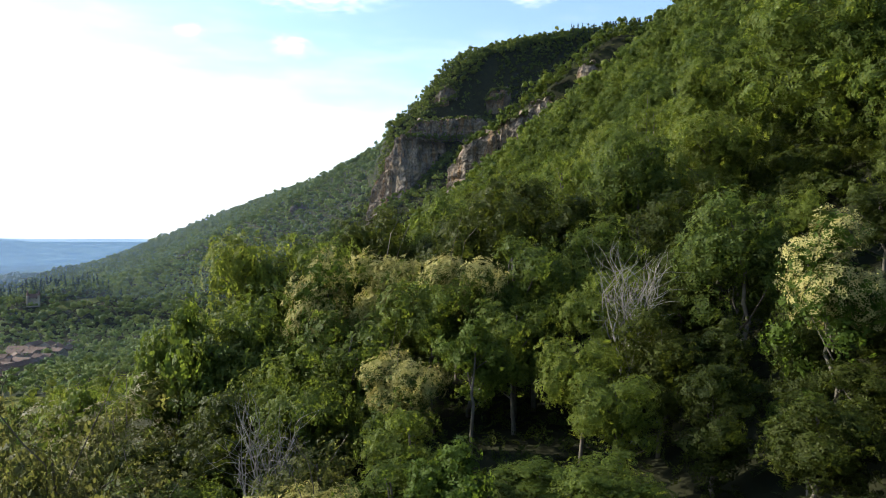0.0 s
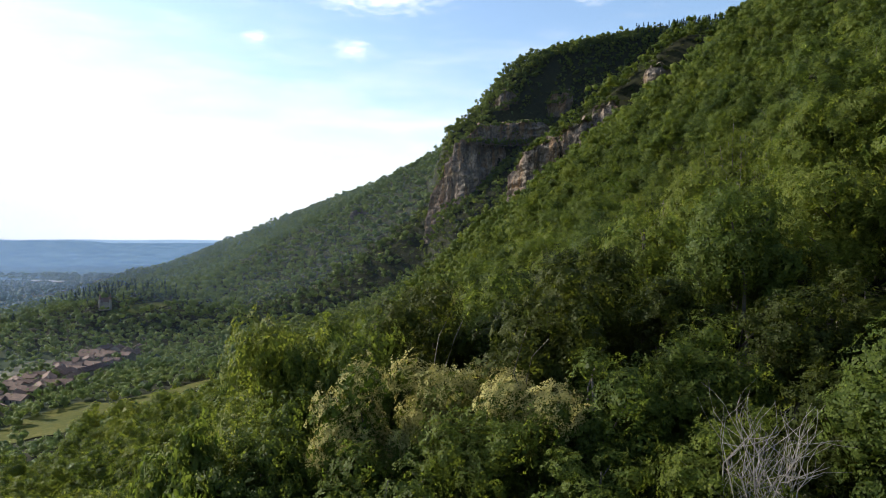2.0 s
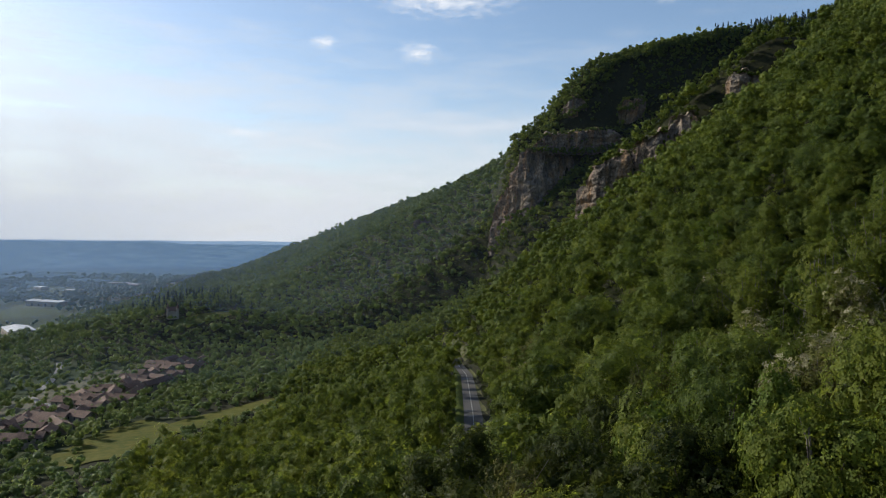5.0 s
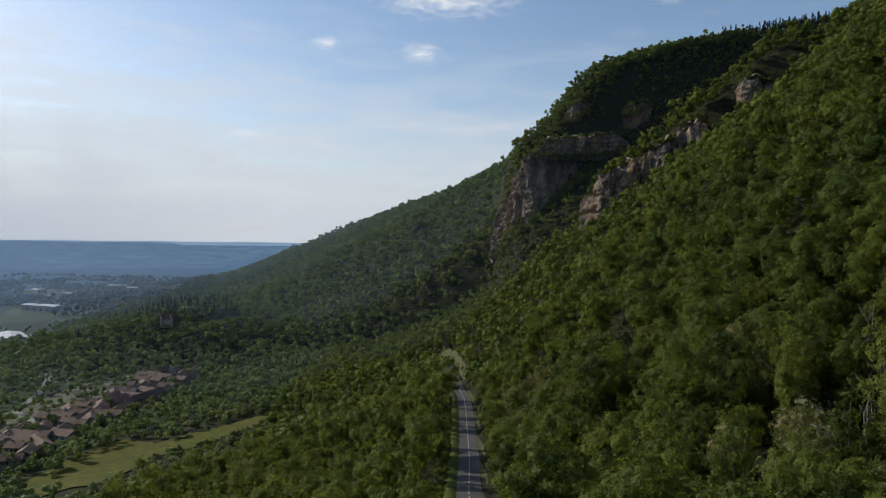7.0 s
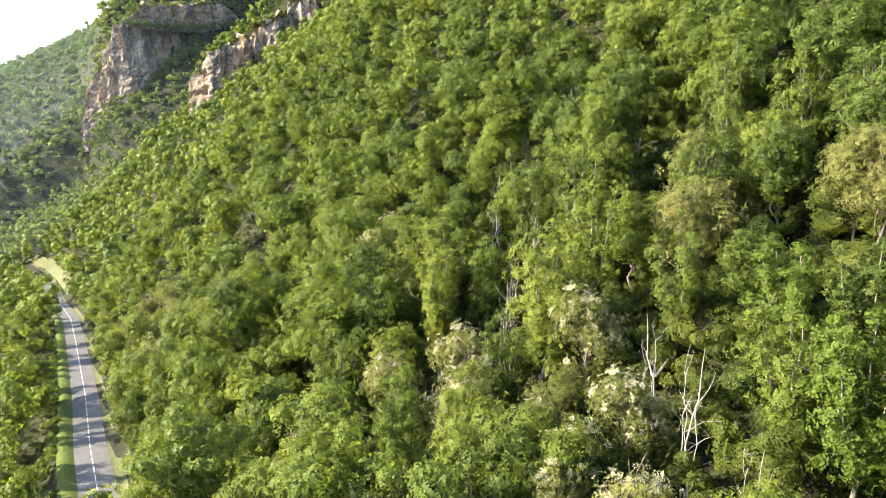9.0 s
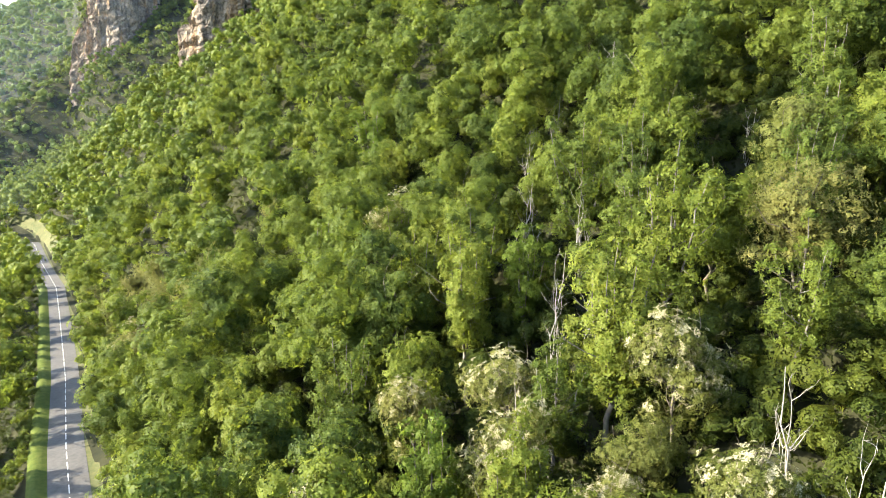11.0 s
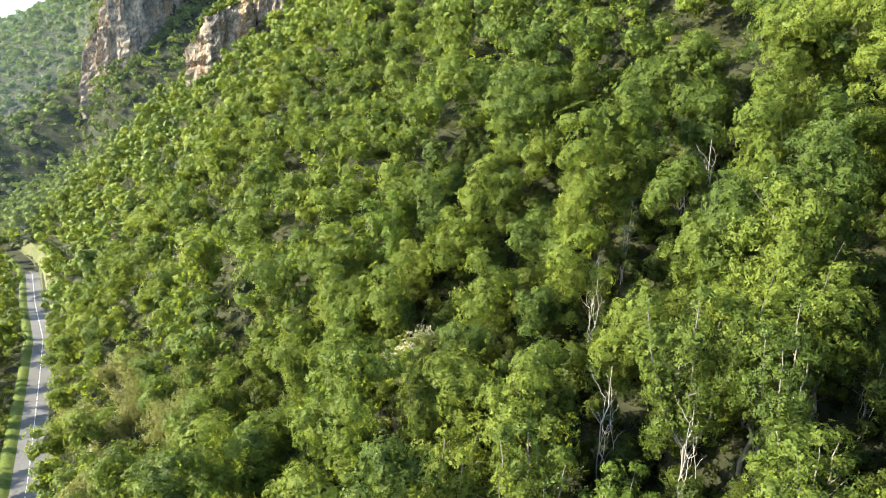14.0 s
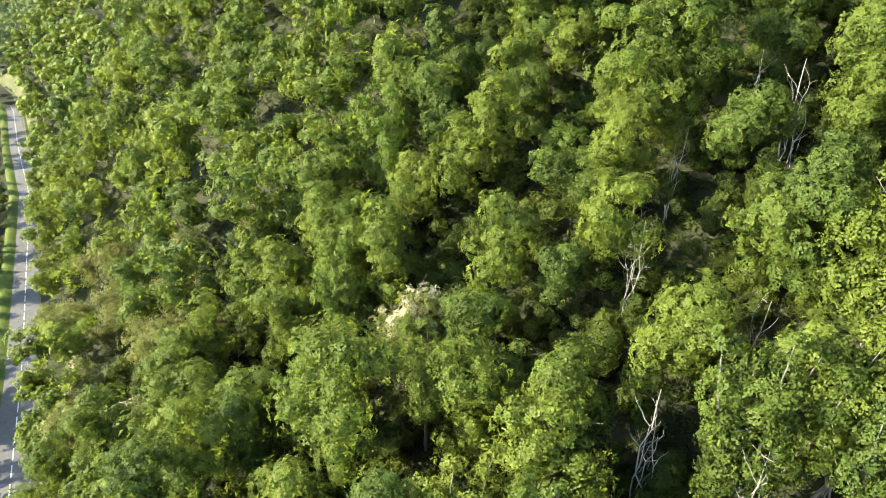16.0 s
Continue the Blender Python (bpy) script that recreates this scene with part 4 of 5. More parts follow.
for kind, x, y, top in SINGLE + [(dead[1], *b) for b in BARE]:
    k = (top - float(land(x, y))) / height_of(kind)
    wide = min(max(k, 0.8), 1.15)
    a, b = us(x, y)
    plant(kind, a, b, wide, rng.uniform(0, 360), k / wide)
    if kind is dead[1]:
        placed.append((a - 2.2, b - 1.2))
    else:
        placed.append((a, b))
        kept = [o for o in kept if math.hypot(o[1] - a, o[2] - b) > 5]
for kind, a, b, k in kept:
    plant(kind, a, b, k, rng.uniform(0, 360))
    placed.append((a, b))
u, s = scatter(rng, 38, 184, 22, 104, 6.3)
ok = wooded(u, s) & ((u > 98) | (s > 40))
order = np.argsort(np.hypot(u[ok] - 105, 1.2 * (s[ok] - 58)))
for i in order:
    a, b = u[ok][i], s[ok][i]
    if min(math.hypot(a - p, b - q) for p, q in placed) < 3.9:
        continue
    if len(placed) >= 320:
        left.append((a, b))
        continue
    kind = [*mid_kinds, *mid_kinds, *mid_kinds, mid_pale[1], mid_pale[2]][rng.integers(0, 14)]
    if rng.random() < 0.16:
        plant(dead[1], a + 2.2, b - 2.0, rng.uniform(0.8, 1.05), rng.uniform(0, 360))
    plant(kind, a, b, rng.uniform(0.68, 0.92) if a + 0.6 * b < 135 else rng.uniform(0.85, 1.2), rng.uniform(0, 360), rng.uniform(0.85, 1.2))
    placed.append((a, b))
for o in prototypes:
    if o not in used:
        for ch in list(o.children):
            bpy.data.objects.remove(ch)
        bpy.data.objects.remove(o)

lf = np.array(left)
woods("tall_woods", "tall green ash and robinia trees crowded on the slope", rng, lf[:, 0], lf[:, 1], 4.1, 16.0, 820, 0.92, LEAF_TALL, 20, 0.2, 0.6)
u, s = scatter(rng, 20, 330, -95, 190, 7.8)
inside = (u < 184) & (s > 22) & (s < 104) & ((u > 98) | (s > 40)) | (u < 98) & (s > -30) & (s < 41)
ok = wooded(u, s) & ~inside & (s < 70 + 0.85 * u) & (s > -20 - 0.6 * u)
for a, b in placed:
    ok &= np.hypot(u - a, s - b) > 4.6
woods("hillside_woods", "dense green broadleaf woods on the steep slope", rng, u[ok], s[ok], 4.7, 16.5, 195, 1.5, LEAF_WOODS, 13, 0.2, 0.62)
u, s = scatter(rng, -70, 90, -130, 120, 8.0)
ok = wooded(u, s) & ((u < 6) | (s > 72 + 0.85 * u) | (s < -24 - 0.65 * u) | ((s > 36) & (u < 36))) & (np.hypot(u, s) > 9)
woods("outer_woods", "green broadleaf woods round the start of the way", rng, u[ok], s[ok], 4.8, 11.0, 50, 1.9, LEAF_WOODS, 9, 0.15, 0.8)
u, s = scatter(rng, 330, 600, -80, 420, 8.0)
u2, s2 = scatter(rng, 150, 330, 190, 330, 7.4)
u3, s3 = scatter(rng, 690, 745, 80, 320, 4.2)
u, s = np.concatenate([u, u2]), np.concatenate([s, s2])
ok = wooded(u, s) & (s < 70 + 0.75 * u)
woods("upper_woods", "dense green broadleaf woods under the cliffs", rng, u[ok], s[ok], 5.3, 13, 26, 1.7, LEAF_FAR, 6, 0.15, 0.8)
u, s = scatter(rng, 690, 730, 96, 330, 3.2)
ok = wooded(u, s, 3.0)
woods("face_woods", "low dark green trees on the steep face above the cliff", rng, u[ok], s[ok], 4.3, 7.0, 26, 1.3, LEAF_FAR, 4, 0.0, 0.75)
u, s = scatter(rng, 600, 770, -80, 420, 6.8)
u, s = np.concatenate([u, u3]), np.concatenate([s, s3])
ok = wooded(u, s) & (s < 70 + 0.75 * u) & ((s > 60) | (u < 700))
woods("crest_woods", "dense green broadleaf woods round the tall cliff", rng, u[ok], s[ok], 4.9, 10, 20, 1.7, LEAF_FAR, 5, 0.05, 0.8)
u, s = scatter(rng, 700, 1560, -470, 360, 11.2)
ok = wooded(u, s) & ((u > 770) | (s < 60)) & (s < 150)
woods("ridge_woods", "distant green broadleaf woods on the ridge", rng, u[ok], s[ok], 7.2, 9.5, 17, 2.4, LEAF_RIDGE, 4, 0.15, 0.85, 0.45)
u, s = scatter(rng, 200, 700, -520, -78, 8.0)
x, y = xy(u, s)
garden = (np.abs(y - 450) < 130) & (np.abs(x + 345) < 105) & (rng.random(len(u)) < 0.5)
ok = (wooded(u, s) | garden) & (u > 30 - 1.35 * s)
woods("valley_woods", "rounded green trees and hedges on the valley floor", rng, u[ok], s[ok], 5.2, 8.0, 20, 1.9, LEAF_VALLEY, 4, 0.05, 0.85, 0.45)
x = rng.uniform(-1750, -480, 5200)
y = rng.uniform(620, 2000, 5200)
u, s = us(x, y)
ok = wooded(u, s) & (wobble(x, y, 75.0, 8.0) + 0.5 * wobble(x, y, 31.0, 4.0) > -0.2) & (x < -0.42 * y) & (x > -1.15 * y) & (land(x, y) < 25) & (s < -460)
woods("plain_woods", "scattered copses and hedges on the far valley floor", rng, u[ok], s[ok], 11.0, 9, 3, 2.6, LEAF_PLAIN_HAZED, 3, 0.0, 1.05, 0.2, (OCTA, OCTA_F))
u, s = scatter(rng, 120, 330, 0, 32, 2.6)
off = s - road_s(u)
ok = ~wooded(u, s) & ((off < -5.6) | (off > 4.9)) & (np.abs(off) < 16)
woods("roadside_bushes", "low green bushes on the bank below the road", rng, u[ok], s[ok], 1.9, 3.0, 60, 0.7, LEAF_TALL, 5, 0.0, 0.7)

u, s = scatter(rng, 40, 200, 20, 112, 3.3)
ok = wooded(u, s) & ((u > 62) | (s > 40))
woods("understorey", "low green shrubs and saplings between the trunks", rng, u[ok], s[ok], 3.3, 5.0, 60, 0.95, LEAF_UNDER_SHADED, 5, 0.0, 0.75)


def carpet(name, label, rng, u0, u1, s0, s1, step, size, leaf, low=0.0, high=0.5, skip=0):
    u, s = scatter(rng, u0, u1, s0, s1, step)
    ok = wooded(u, s, 1.0) & ((u > skip) | (s < 10) | (s > 130))
    x, y = xy(u[ok], s[ok])
    p = np.stack([x, y, land(x, y) + size * rng.uniform(0.1, 0.5, len(x))], -1)
    sp = leaves_at(rng, p, np.tile([0, 0, 1.0], (len(p), 1)), size, 0.5, 0.95)
    me = grown(mesh_from(name, *quads(sp), leaf, tint=rng.uniform(low, high, len(p))), np.tile([0, 0, 1.0], (4 * len(p), 1)))
    return tagged(new(name, me), label, "undergrowth", kind="stuff")


carpet("undergrowth", "undergrowth on the slope, shade put into its dark green", rng, 8, 62, -40, 100, 0.95, 1.0, LEAF_UNDER_SHADED[0])
carpet("undergrowth", "undergrowth on the woodland floor, shade put into its dark green", rng, 62, 200, 10, 130, 0.95, 1.35, LEAF_FLOOR_SHADED)
carpet("undergrowth", "undergrowth between the trees, shade put into its dark green", rng, 62, 330, -100, 200, 1.7, 2.4, LEAF_FLOOR_SHADED, skip=200)
carpet("undergrowth", "scrub beneath the far woods, shade put into its dark green", rng, 330, 770, -110, 400, 3.4, 4.2, LEAF_FLOOR_SHADED)
carpet("undergrowth", "dark green scrub on the distant ridge", rng, 700, 1600, -470, 200, 5.0, 5.0, LEAF_RIDGE[0], 0.0, 0.5)


def cliff_bushes(rng, lines, lean=3.0):
    """Bushes hanging on the rims, ledges and feet of the rock faces."""
    leafs, cores, tints, core_tints = [], [], [], []
    for ln in lines:
        p = np.array(ln, float)
        run = np.append(0, np.cumsum(np.hypot(*np.diff(p[:, :2], axis=0).T)))
        spots = [(d, 1.0, 2.6) for d in np.arange(0, run[-1], 2.2)] + [(d, 0.97, 3.2) for d in np.arange(0, run[-1], 4.0)]
        spots += [(rng.uniform(0, run[-1]), rng.uniform(0.15, 0.85), rng.uniform(0.8, 1.8)) for _ in range(int(run[-1] / 7))]
        spots += [(d, q, 4.4) for d in np.arange(0, run[-1], 3.5) for q in ((0.0, 0.08, 0.16, 0.22) if lean > 5 else (0.0, 0.1))]
        for d, t, r in spots:
            u, s, foot, top = (float(np.interp(d + rng.normal(0, 0.8), run, p[:, k])) for k in range(4))
            end = min(1.0, min(d, run[-1] - d) / 8.0)
            top = foot + (top - foot) * (0.3 + 0.7 * end ** 0.6)
            x, y = xy(u - 1.0 - (1 - t) * (lean - 3.0) + (2.5 if t > 0.9 else 0) * rng.uniform(0, 1), s)
            r = r * rng.uniform(0.6, 1.3)
            lb = lobes_of(rng, 4, r, -0.5 * r, 1.2 * r)
            at = np.array([x, y, foot + (top - foot) * t + (0.8 if t > 0.9 else 0)])
            leafs.append(moved(crown_sprays(rng, lb, 26, 1.1, 0.0, 0.38), at))
            cores.append(crown_core(rng, lb, 0.7) + np.append(at, [0, 0, 0]))
            k = float(np.clip(rng.normal(0.4, 0.2), 0, 1))
            tints.append(np.full(52, k))
            core_tints.append(np.full(80, k))
    me = crown_mesh("cliff_bushes", np.concatenate(leafs), np.concatenate(cores), LEAF_FAR, np.concatenate(tints + core_tints))
    return tagged(new("cliff_bushes", me), "green bushes on the rims and ledges of the cliffs", "bushes", kind="stuff")


cliff_bushes(rng, [BIG], 13.0)
cliff_bushes(rng, [BROW, *SPUR, *HIGH])


# ---- valley: meadows, village, halls ----
def drape(name, label, category, cx, cy, rx, ry, turn, material, lift=0.5):
    """A patch of open ground, an uneven oval laid over the land."""
    c, q = math.cos(turn), math.sin(turn)
    rings, spokes = 7, 40
    v = [(cx, cy)]
    for i in range(1, rings + 1):
        for j in range(spokes):
            a = 2 * math.pi * j / spokes
            k = i / rings * (1 + 0.1 * math.sin(3 * a + cx) + 0.06 * math.sin(7 * a + cy))
            dx, dy = rx * k * math.cos(a), ry * k * math.sin(a)
            v.append((cx + dx * c - dy * q, cy + dx * q + dy * c))
    v = np.array(v)
    z = land(v[:, 0], v[:, 1]) + lift
    bm = bmesh.new()
    vs = [bm.verts.new((*p, h)) for p, h in zip(v, z)]
    for j in range(spokes):
        bm.faces.new((vs[0], vs[1 + j], vs[1 + (j + 1) % spokes]))
        for i in range(rings - 1):
            a, b = 1 + i * spokes + j, 1 + i * spokes + (j + 1) % spokes
            bm.faces.new((vs[a], vs[a + spokes], vs[b + spokes], vs[b]))
    me = bpy.data.meshes.new(name)
    bm.to_mesh(me)
    bm.free()
    me.materials.append(material)
    return tagged(new(name, me), label, category, kind="structure")


for cx, cy, rx, ry, turn in OPEN_GROUND[:2] + OPEN_GROUND[4:5]:
    drape("meadow", "mown yellow-green meadow on the lower slope", "meadow", cx, cy, rx, ry, turn, MEADOW)
drape("field", "flat green field beside the pale halls", "field", -640, 760, 56, 34, 0.7, MEADOW)
drape("village_ground", "grey-brown yards and gardens between houses", "ground", -340, 448, 112, 44, 1.72, YARD, 0.3)


def box_faces(bm, x0, x1, y0, y1, z0, z1):
    vs = [bm.verts.new(p) for p in ((x0, y0, z0), (x1, y0, z0), (x1, y1, z0), (x0, y1, z0), (x0, y0, z1), (x1, y0, z1), (x1, y1, z1), (x0, y1, z1))]
    for f in ((3, 2, 1, 0), (4, 5, 6, 7), (0, 1, 5, 4), (1, 2, 6, 5), (2, 3, 7, 6), (3, 0, 4, 7)):
        bm.faces.new([vs[i] for i in f])


def bm_part(name, bm, material, parent, label=""):
    me = bpy.data.meshes.new(name)
    bm.to_mesh(me)
    bm.free()
    me.materials.append(material)
    return part(name, me, parent, label)


def house(length, width, height, rise, kind_name="house"):
    """A gabled house: walls, tiled roof with eaves, chimney, shuttered windows and a door."""
    h = new(kind_name)
    bm = bmesh.new()
    l, w = length / 2, width / 2
    vs = [bm.verts.new(p) for p in ((-l, -w, -3), (l, -w, -3), (l, w, -3), (-l, w, -3), (-l, -w, height), (l, -w, height), (l, w, height), (-l, w, height), (-l, 0, height + rise), (l, 0, height + rise))]
    for f in ((0, 1, 5, 4), (2, 3, 7, 6), (1, 2, 6, 9, 5), (3, 0, 4, 8, 7), (3, 2, 1, 0)):
        bm.faces.new([vs[i] for i in f])
    bm_part("wall", bm, RENDER_WALL, h)
    bm = bmesh.new()
    e, o, t = 0.5, 0.6, 0.22
    drop = rise / w * e
    for k in (-1, 1):
        a = [(-l - o, k * (w + e), height - drop), (l + o, k * (w + e), height - drop), (l + o, 0, height + rise), (-l - o, 0, height + rise)]
        lo = [bm.verts.new((x, y, z + 0.02)) for x, y, z in a]
        hi = [bm.verts.new((x, y, z + t)) for x, y, z in a]
        for f in ((0, 1, 2, 3),):
            bm.faces.new([hi[i] for i in f])
            bm.faces.new([lo[i] for i in reversed(f)])
        for i in range(4):
            bm.faces.new((lo[i], lo[(i + 1) % 4], hi[(i + 1) % 4], hi[i]))
    bmesh.ops.recalc_face_normals(bm, faces=bm.faces)
    roof = bm_part("roof", bm, TILE, h, "weathered brown clay tile roof")
    bm = bmesh.new()
    box_faces(bm, l * 0.5, l * 0.5 + 0.8, -0.3, 0.3, height + rise * 0.6, height + rise + 1.1)
    bm_part("chimney", bm, RENDER_WALL, roof)
    for k in (-1, 1):
        for i in range(3):
            x = (i - 1) * length * 0.3
            if k == -1 and i == 1:
                bm = bmesh.new()
                box_faces(bm, x - 0.5, x + 0.5, -w - 0.05, -w + 0.02, -0.1, 2.1)
                bm_part("door", bm, BARK, h, "dark wooden door")
                continue
            bm = bmesh.new()
            box_faces(bm, x - 0.5, x + 0.5, min(k * w, k * (w + 0.05)), max(k * w, k * (w + 0.05)), height - 2.0, height - 0.6)
            bm_part("window", bm, GLASS_DARK, h)
    return h


hr = np.random.default_rng(5)
house_kinds = [house(12, 8, 5.6, 2.2), house(15, 9, 6.0, 2.4), house(9, 8, 6.4, 2.0), house(20, 10, 5.0, 2.6)]
for o in house_kinds:
    tagged(o, "old village house with rendered walls and clay tile roof", "house", "houses of the village")
spots = []
for _ in range(4000):
    if len(spots) >= 84:
        break
    a, b = hr.uniform(-1, 1, 2)
    b = b if len(spots) > 60 else -0.25 - 0.75 * abs(b)     # crowded along the foot of the slope
    c, q = math.cos(1.72), math.sin(1.72)
    x, y = -340 + 118 * a * c - 48 * b * q, 448 + 118 * a * q + 48 * b * c
    street = min(math.hypot(x - px, y - py) for px, py in STREET)
    if street > 11 and min([99] + [math.hypot(x - p, y - r) for p, r, _ in spots]) > 10.5:
        spots.append((x, y, len(spots)))
for x, y, i in spots:
    kind = house_kinds[i] if i < 4 else house_kinds[hr.integers(0, 4)]
    m = pose(x, y, float(land(x, y)) + 0.2, 0, 0, math.degrees(1.75) + hr.choice([0, 0, 90, 20, -15, 75]) + hr.normal(0, 7))
    if i < 4:
        kind.matrix_basis = m
    else:
        copy_thing(kind, m)


def ribbon(name, label, points, width, material, lift, kind="structure"):
    """A strip of road laid over the land along points."""
    p = np.array(points, float)
    run = np.append(0, np.cumsum(np.hypot(*np.diff(p, axis=0).T)))
    a = np.arange(0, run[-1], 5.0)
    x, y = np.interp(a, run, p[:, 0]), np.interp(a, run, p[:, 1])
    for _ in range(4):
        x[1:-1] = (x[:-2] + 2 * x[1:-1] + x[2:]) / 4
        y[1:-1] = (y[:-2] + 2 * y[1:-1] + y[2:]) / 4
    tx, ty = np.gradient(x), np.gradient(y)
    n = np.hypot(tx, ty)
    z = land(x, y) + lift
    v = np.stack([np.stack([x + ty / n * o, y - tx / n * o, z], -1) for o in (-width / 2, 0, width / 2)], 1).reshape(-1, 3)
    return tagged(new(name, mesh_from(name, v, grid_faces(len(a), 3)[:, ::-1], material)), label, "road", kind=kind)


ribbon("village_road", "pale grey village street winding between gardens", STREET, 5.0, STREET_GREY, 0.5)


def hall(x, y, length, width, height, turn, label):
    """A long low industrial hall with a shallow pitched sheet roof."""
    h = new("hall")
    bm = bmesh.new()
    box_faces(bm, -length / 2, length / 2, -width / 2, width / 2, -2, height)
    bm_part("wall", bm, RENDER_WALL, h)
    bm = bmesh.new()
    l, w = length / 2 + 0.6, width / 2 + 0.6
    vs = [bm.verts.new(p) for p in ((-l, -w, height + 0.02), (l, -w, height + 0.02), (l, w, height + 0.02), (-l, w, height + 0.02), (-l, 0, height + width * 0.08), (l, 0, height + width * 0.08))]
    for f in ((0, 1, 5, 4), (2, 3, 4, 5), (1, 2, 5), (3, 0, 4), (3, 2, 1, 0)):
        bm.faces.new([vs[i] for i in f])
    bm_part("roof", bm, WHITE_ROOF, h, "pale grey sheet roof")
    for i in range(4):
        bm = bmesh.new()
        box_faces(bm, (i - 1.5) * length / 5 - 2, (i - 1.5) * length / 5 + 2, -width / 2 - 0.06, -width / 2 + 0.02, 0, 3.5)
        bm_part("door", bm, GLASS_DARK, h)
    h.matrix_basis = pose(x, y, float(land(x, y)), 0, 0, turn)
    return tagged(h, label, "hall")


hall(-640, 728, 60, 28, 7, -40, "long pale industrial hall beside a field")
hall(-590, 716, 26, 16, 6, -40, "small pale industrial hall beside a field")
hall(-850, 1022, 78, 26, 8, -12, "long grey-roofed industrial hall among trees")
for x, y, ln in ((-1150, 1350, 40), (-1050, 1480, 50), (-1320, 1330, 60), (-900, 1330, 36), (-980, 1240, 30)):
    hall(x, y, ln, 18, 7, hr.uniform(-40, 10), "distant pale-roofed hall on the valley floor")


def manor(x, y):
    """A pale manor house with two pointed turrets."""
    h = house(16, 10, 10, 5, "manor_house")
    for k in (-8, 8):
        v, f = tube([(k, -4, -2), (k, -4, 6), (k, -4, 13)], [2.2, 2.2, 2.2], 12)
        tower = part("turret", mesh_from("turret", v, f, RENDER_WALL), h)
        v, f = tube([(k, -4, 13), (k, -4, 16), (k, -4, 21)], [2.6, 1.5, 0.05], 12)
        part("spire", mesh_from("spire", v, f, TILE), tower, "brown tiled pointed spire")
    h.matrix_basis = pose(x, y, float(land(x, y)) + 1, 0, 0, 25) @ Matrix.Diagonal((0.6, 0.6, 0.75, 1))
    return tagged(h, "pale manor house with two pointed turrets among trees", "manor")


manor(-405, 673)


def conifers(name, label, rng, u, s, height, radius):
    """Pointed dark conifers joined into one mesh."""
    x, y = xy(u, s)
    z = land(x, y)
    vs = []
    for i in range(len(u)):
        h, r, n = height * rng.uniform(0.7, 1.25), radius * rng.uniform(0.8, 1.2), 70
        t = rng.uniform(0.05, 1, n) ** 0.8
        a = rng.uniform(0, 2 * np.pi, n)
        rr = r * (1 - t) * rng.uniform(0.6, 1.1, n)
        p = np.stack([x[i] + rr * np.cos(a), y[i] + rr * np.sin(a), z[i] + h * t], -1)
        d = np.stack([np.cos(a), np.sin(a), np.full(n, 0.6)], -1)
        vs.append(leaves_at(rng, p, d, 1.5, 0.35, 0.6))
    sp = np.concatenate(vs)
    me = grown(mesh_from(name, *quads(sp), NEEDLE, tint=rng.uniform(0, 1, len(sp))), np.repeat(sp[:, 4], 4, 0))
    return tagged(new(name, me), label, "conifers", kind="stuff")


cr = np.random.default_rng(8)
s = np.concatenate([cr.uniform(292, 345, 22), cr.uniform(335, 430, 110)])
u = 716 - (s - 345) * 0.1 + cr.uniform(-14, 6, len(s))
conifers("ridge_conifers", "dark pointed conifers along the ridge top", cr, u, s, 12.5, 2.8)
x, y = -440 + cr.normal(0, 34, 90), 735 + cr.normal(0, 32, 90)
u, s = us(x, y)
conifers("knoll_conifers", "dark conifers on the wooded knoll", cr, u, s, 15, 3.4)


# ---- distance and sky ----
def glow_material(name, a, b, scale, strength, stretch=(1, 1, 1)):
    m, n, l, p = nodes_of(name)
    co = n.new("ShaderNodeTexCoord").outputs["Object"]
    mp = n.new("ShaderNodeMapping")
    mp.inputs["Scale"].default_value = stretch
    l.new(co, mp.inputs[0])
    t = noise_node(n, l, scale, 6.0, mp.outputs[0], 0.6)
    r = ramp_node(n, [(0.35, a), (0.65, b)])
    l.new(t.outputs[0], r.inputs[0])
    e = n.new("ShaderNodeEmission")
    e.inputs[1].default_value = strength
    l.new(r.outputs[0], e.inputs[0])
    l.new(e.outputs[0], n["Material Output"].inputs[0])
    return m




def plain_material_glow():
    """The far plain: glowing woods and fields in specks, haze painted bluer with distance."""
    m, n, l, p = nodes_of("hazed_plain")
    co = n.new("ShaderNodeTexCoord").outputs["Object"]
    ln = n.new("ShaderNodeVectorMath")
    ln.operation = "LENGTH"
    l.new(co, ln.inputs[0])
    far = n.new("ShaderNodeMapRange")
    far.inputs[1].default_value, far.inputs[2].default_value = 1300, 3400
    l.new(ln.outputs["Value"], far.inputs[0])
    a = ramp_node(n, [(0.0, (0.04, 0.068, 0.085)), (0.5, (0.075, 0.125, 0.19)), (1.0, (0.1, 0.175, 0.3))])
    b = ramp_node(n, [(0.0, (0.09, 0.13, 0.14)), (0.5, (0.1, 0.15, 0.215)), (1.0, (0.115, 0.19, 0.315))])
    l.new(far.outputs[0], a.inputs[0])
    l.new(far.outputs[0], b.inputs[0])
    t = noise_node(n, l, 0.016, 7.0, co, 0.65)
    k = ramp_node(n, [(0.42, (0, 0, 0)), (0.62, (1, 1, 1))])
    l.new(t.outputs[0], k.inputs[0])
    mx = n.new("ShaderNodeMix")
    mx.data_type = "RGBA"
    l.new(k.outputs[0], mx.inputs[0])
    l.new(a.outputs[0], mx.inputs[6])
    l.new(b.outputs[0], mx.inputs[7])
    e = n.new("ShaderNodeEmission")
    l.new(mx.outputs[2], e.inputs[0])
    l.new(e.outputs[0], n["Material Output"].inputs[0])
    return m


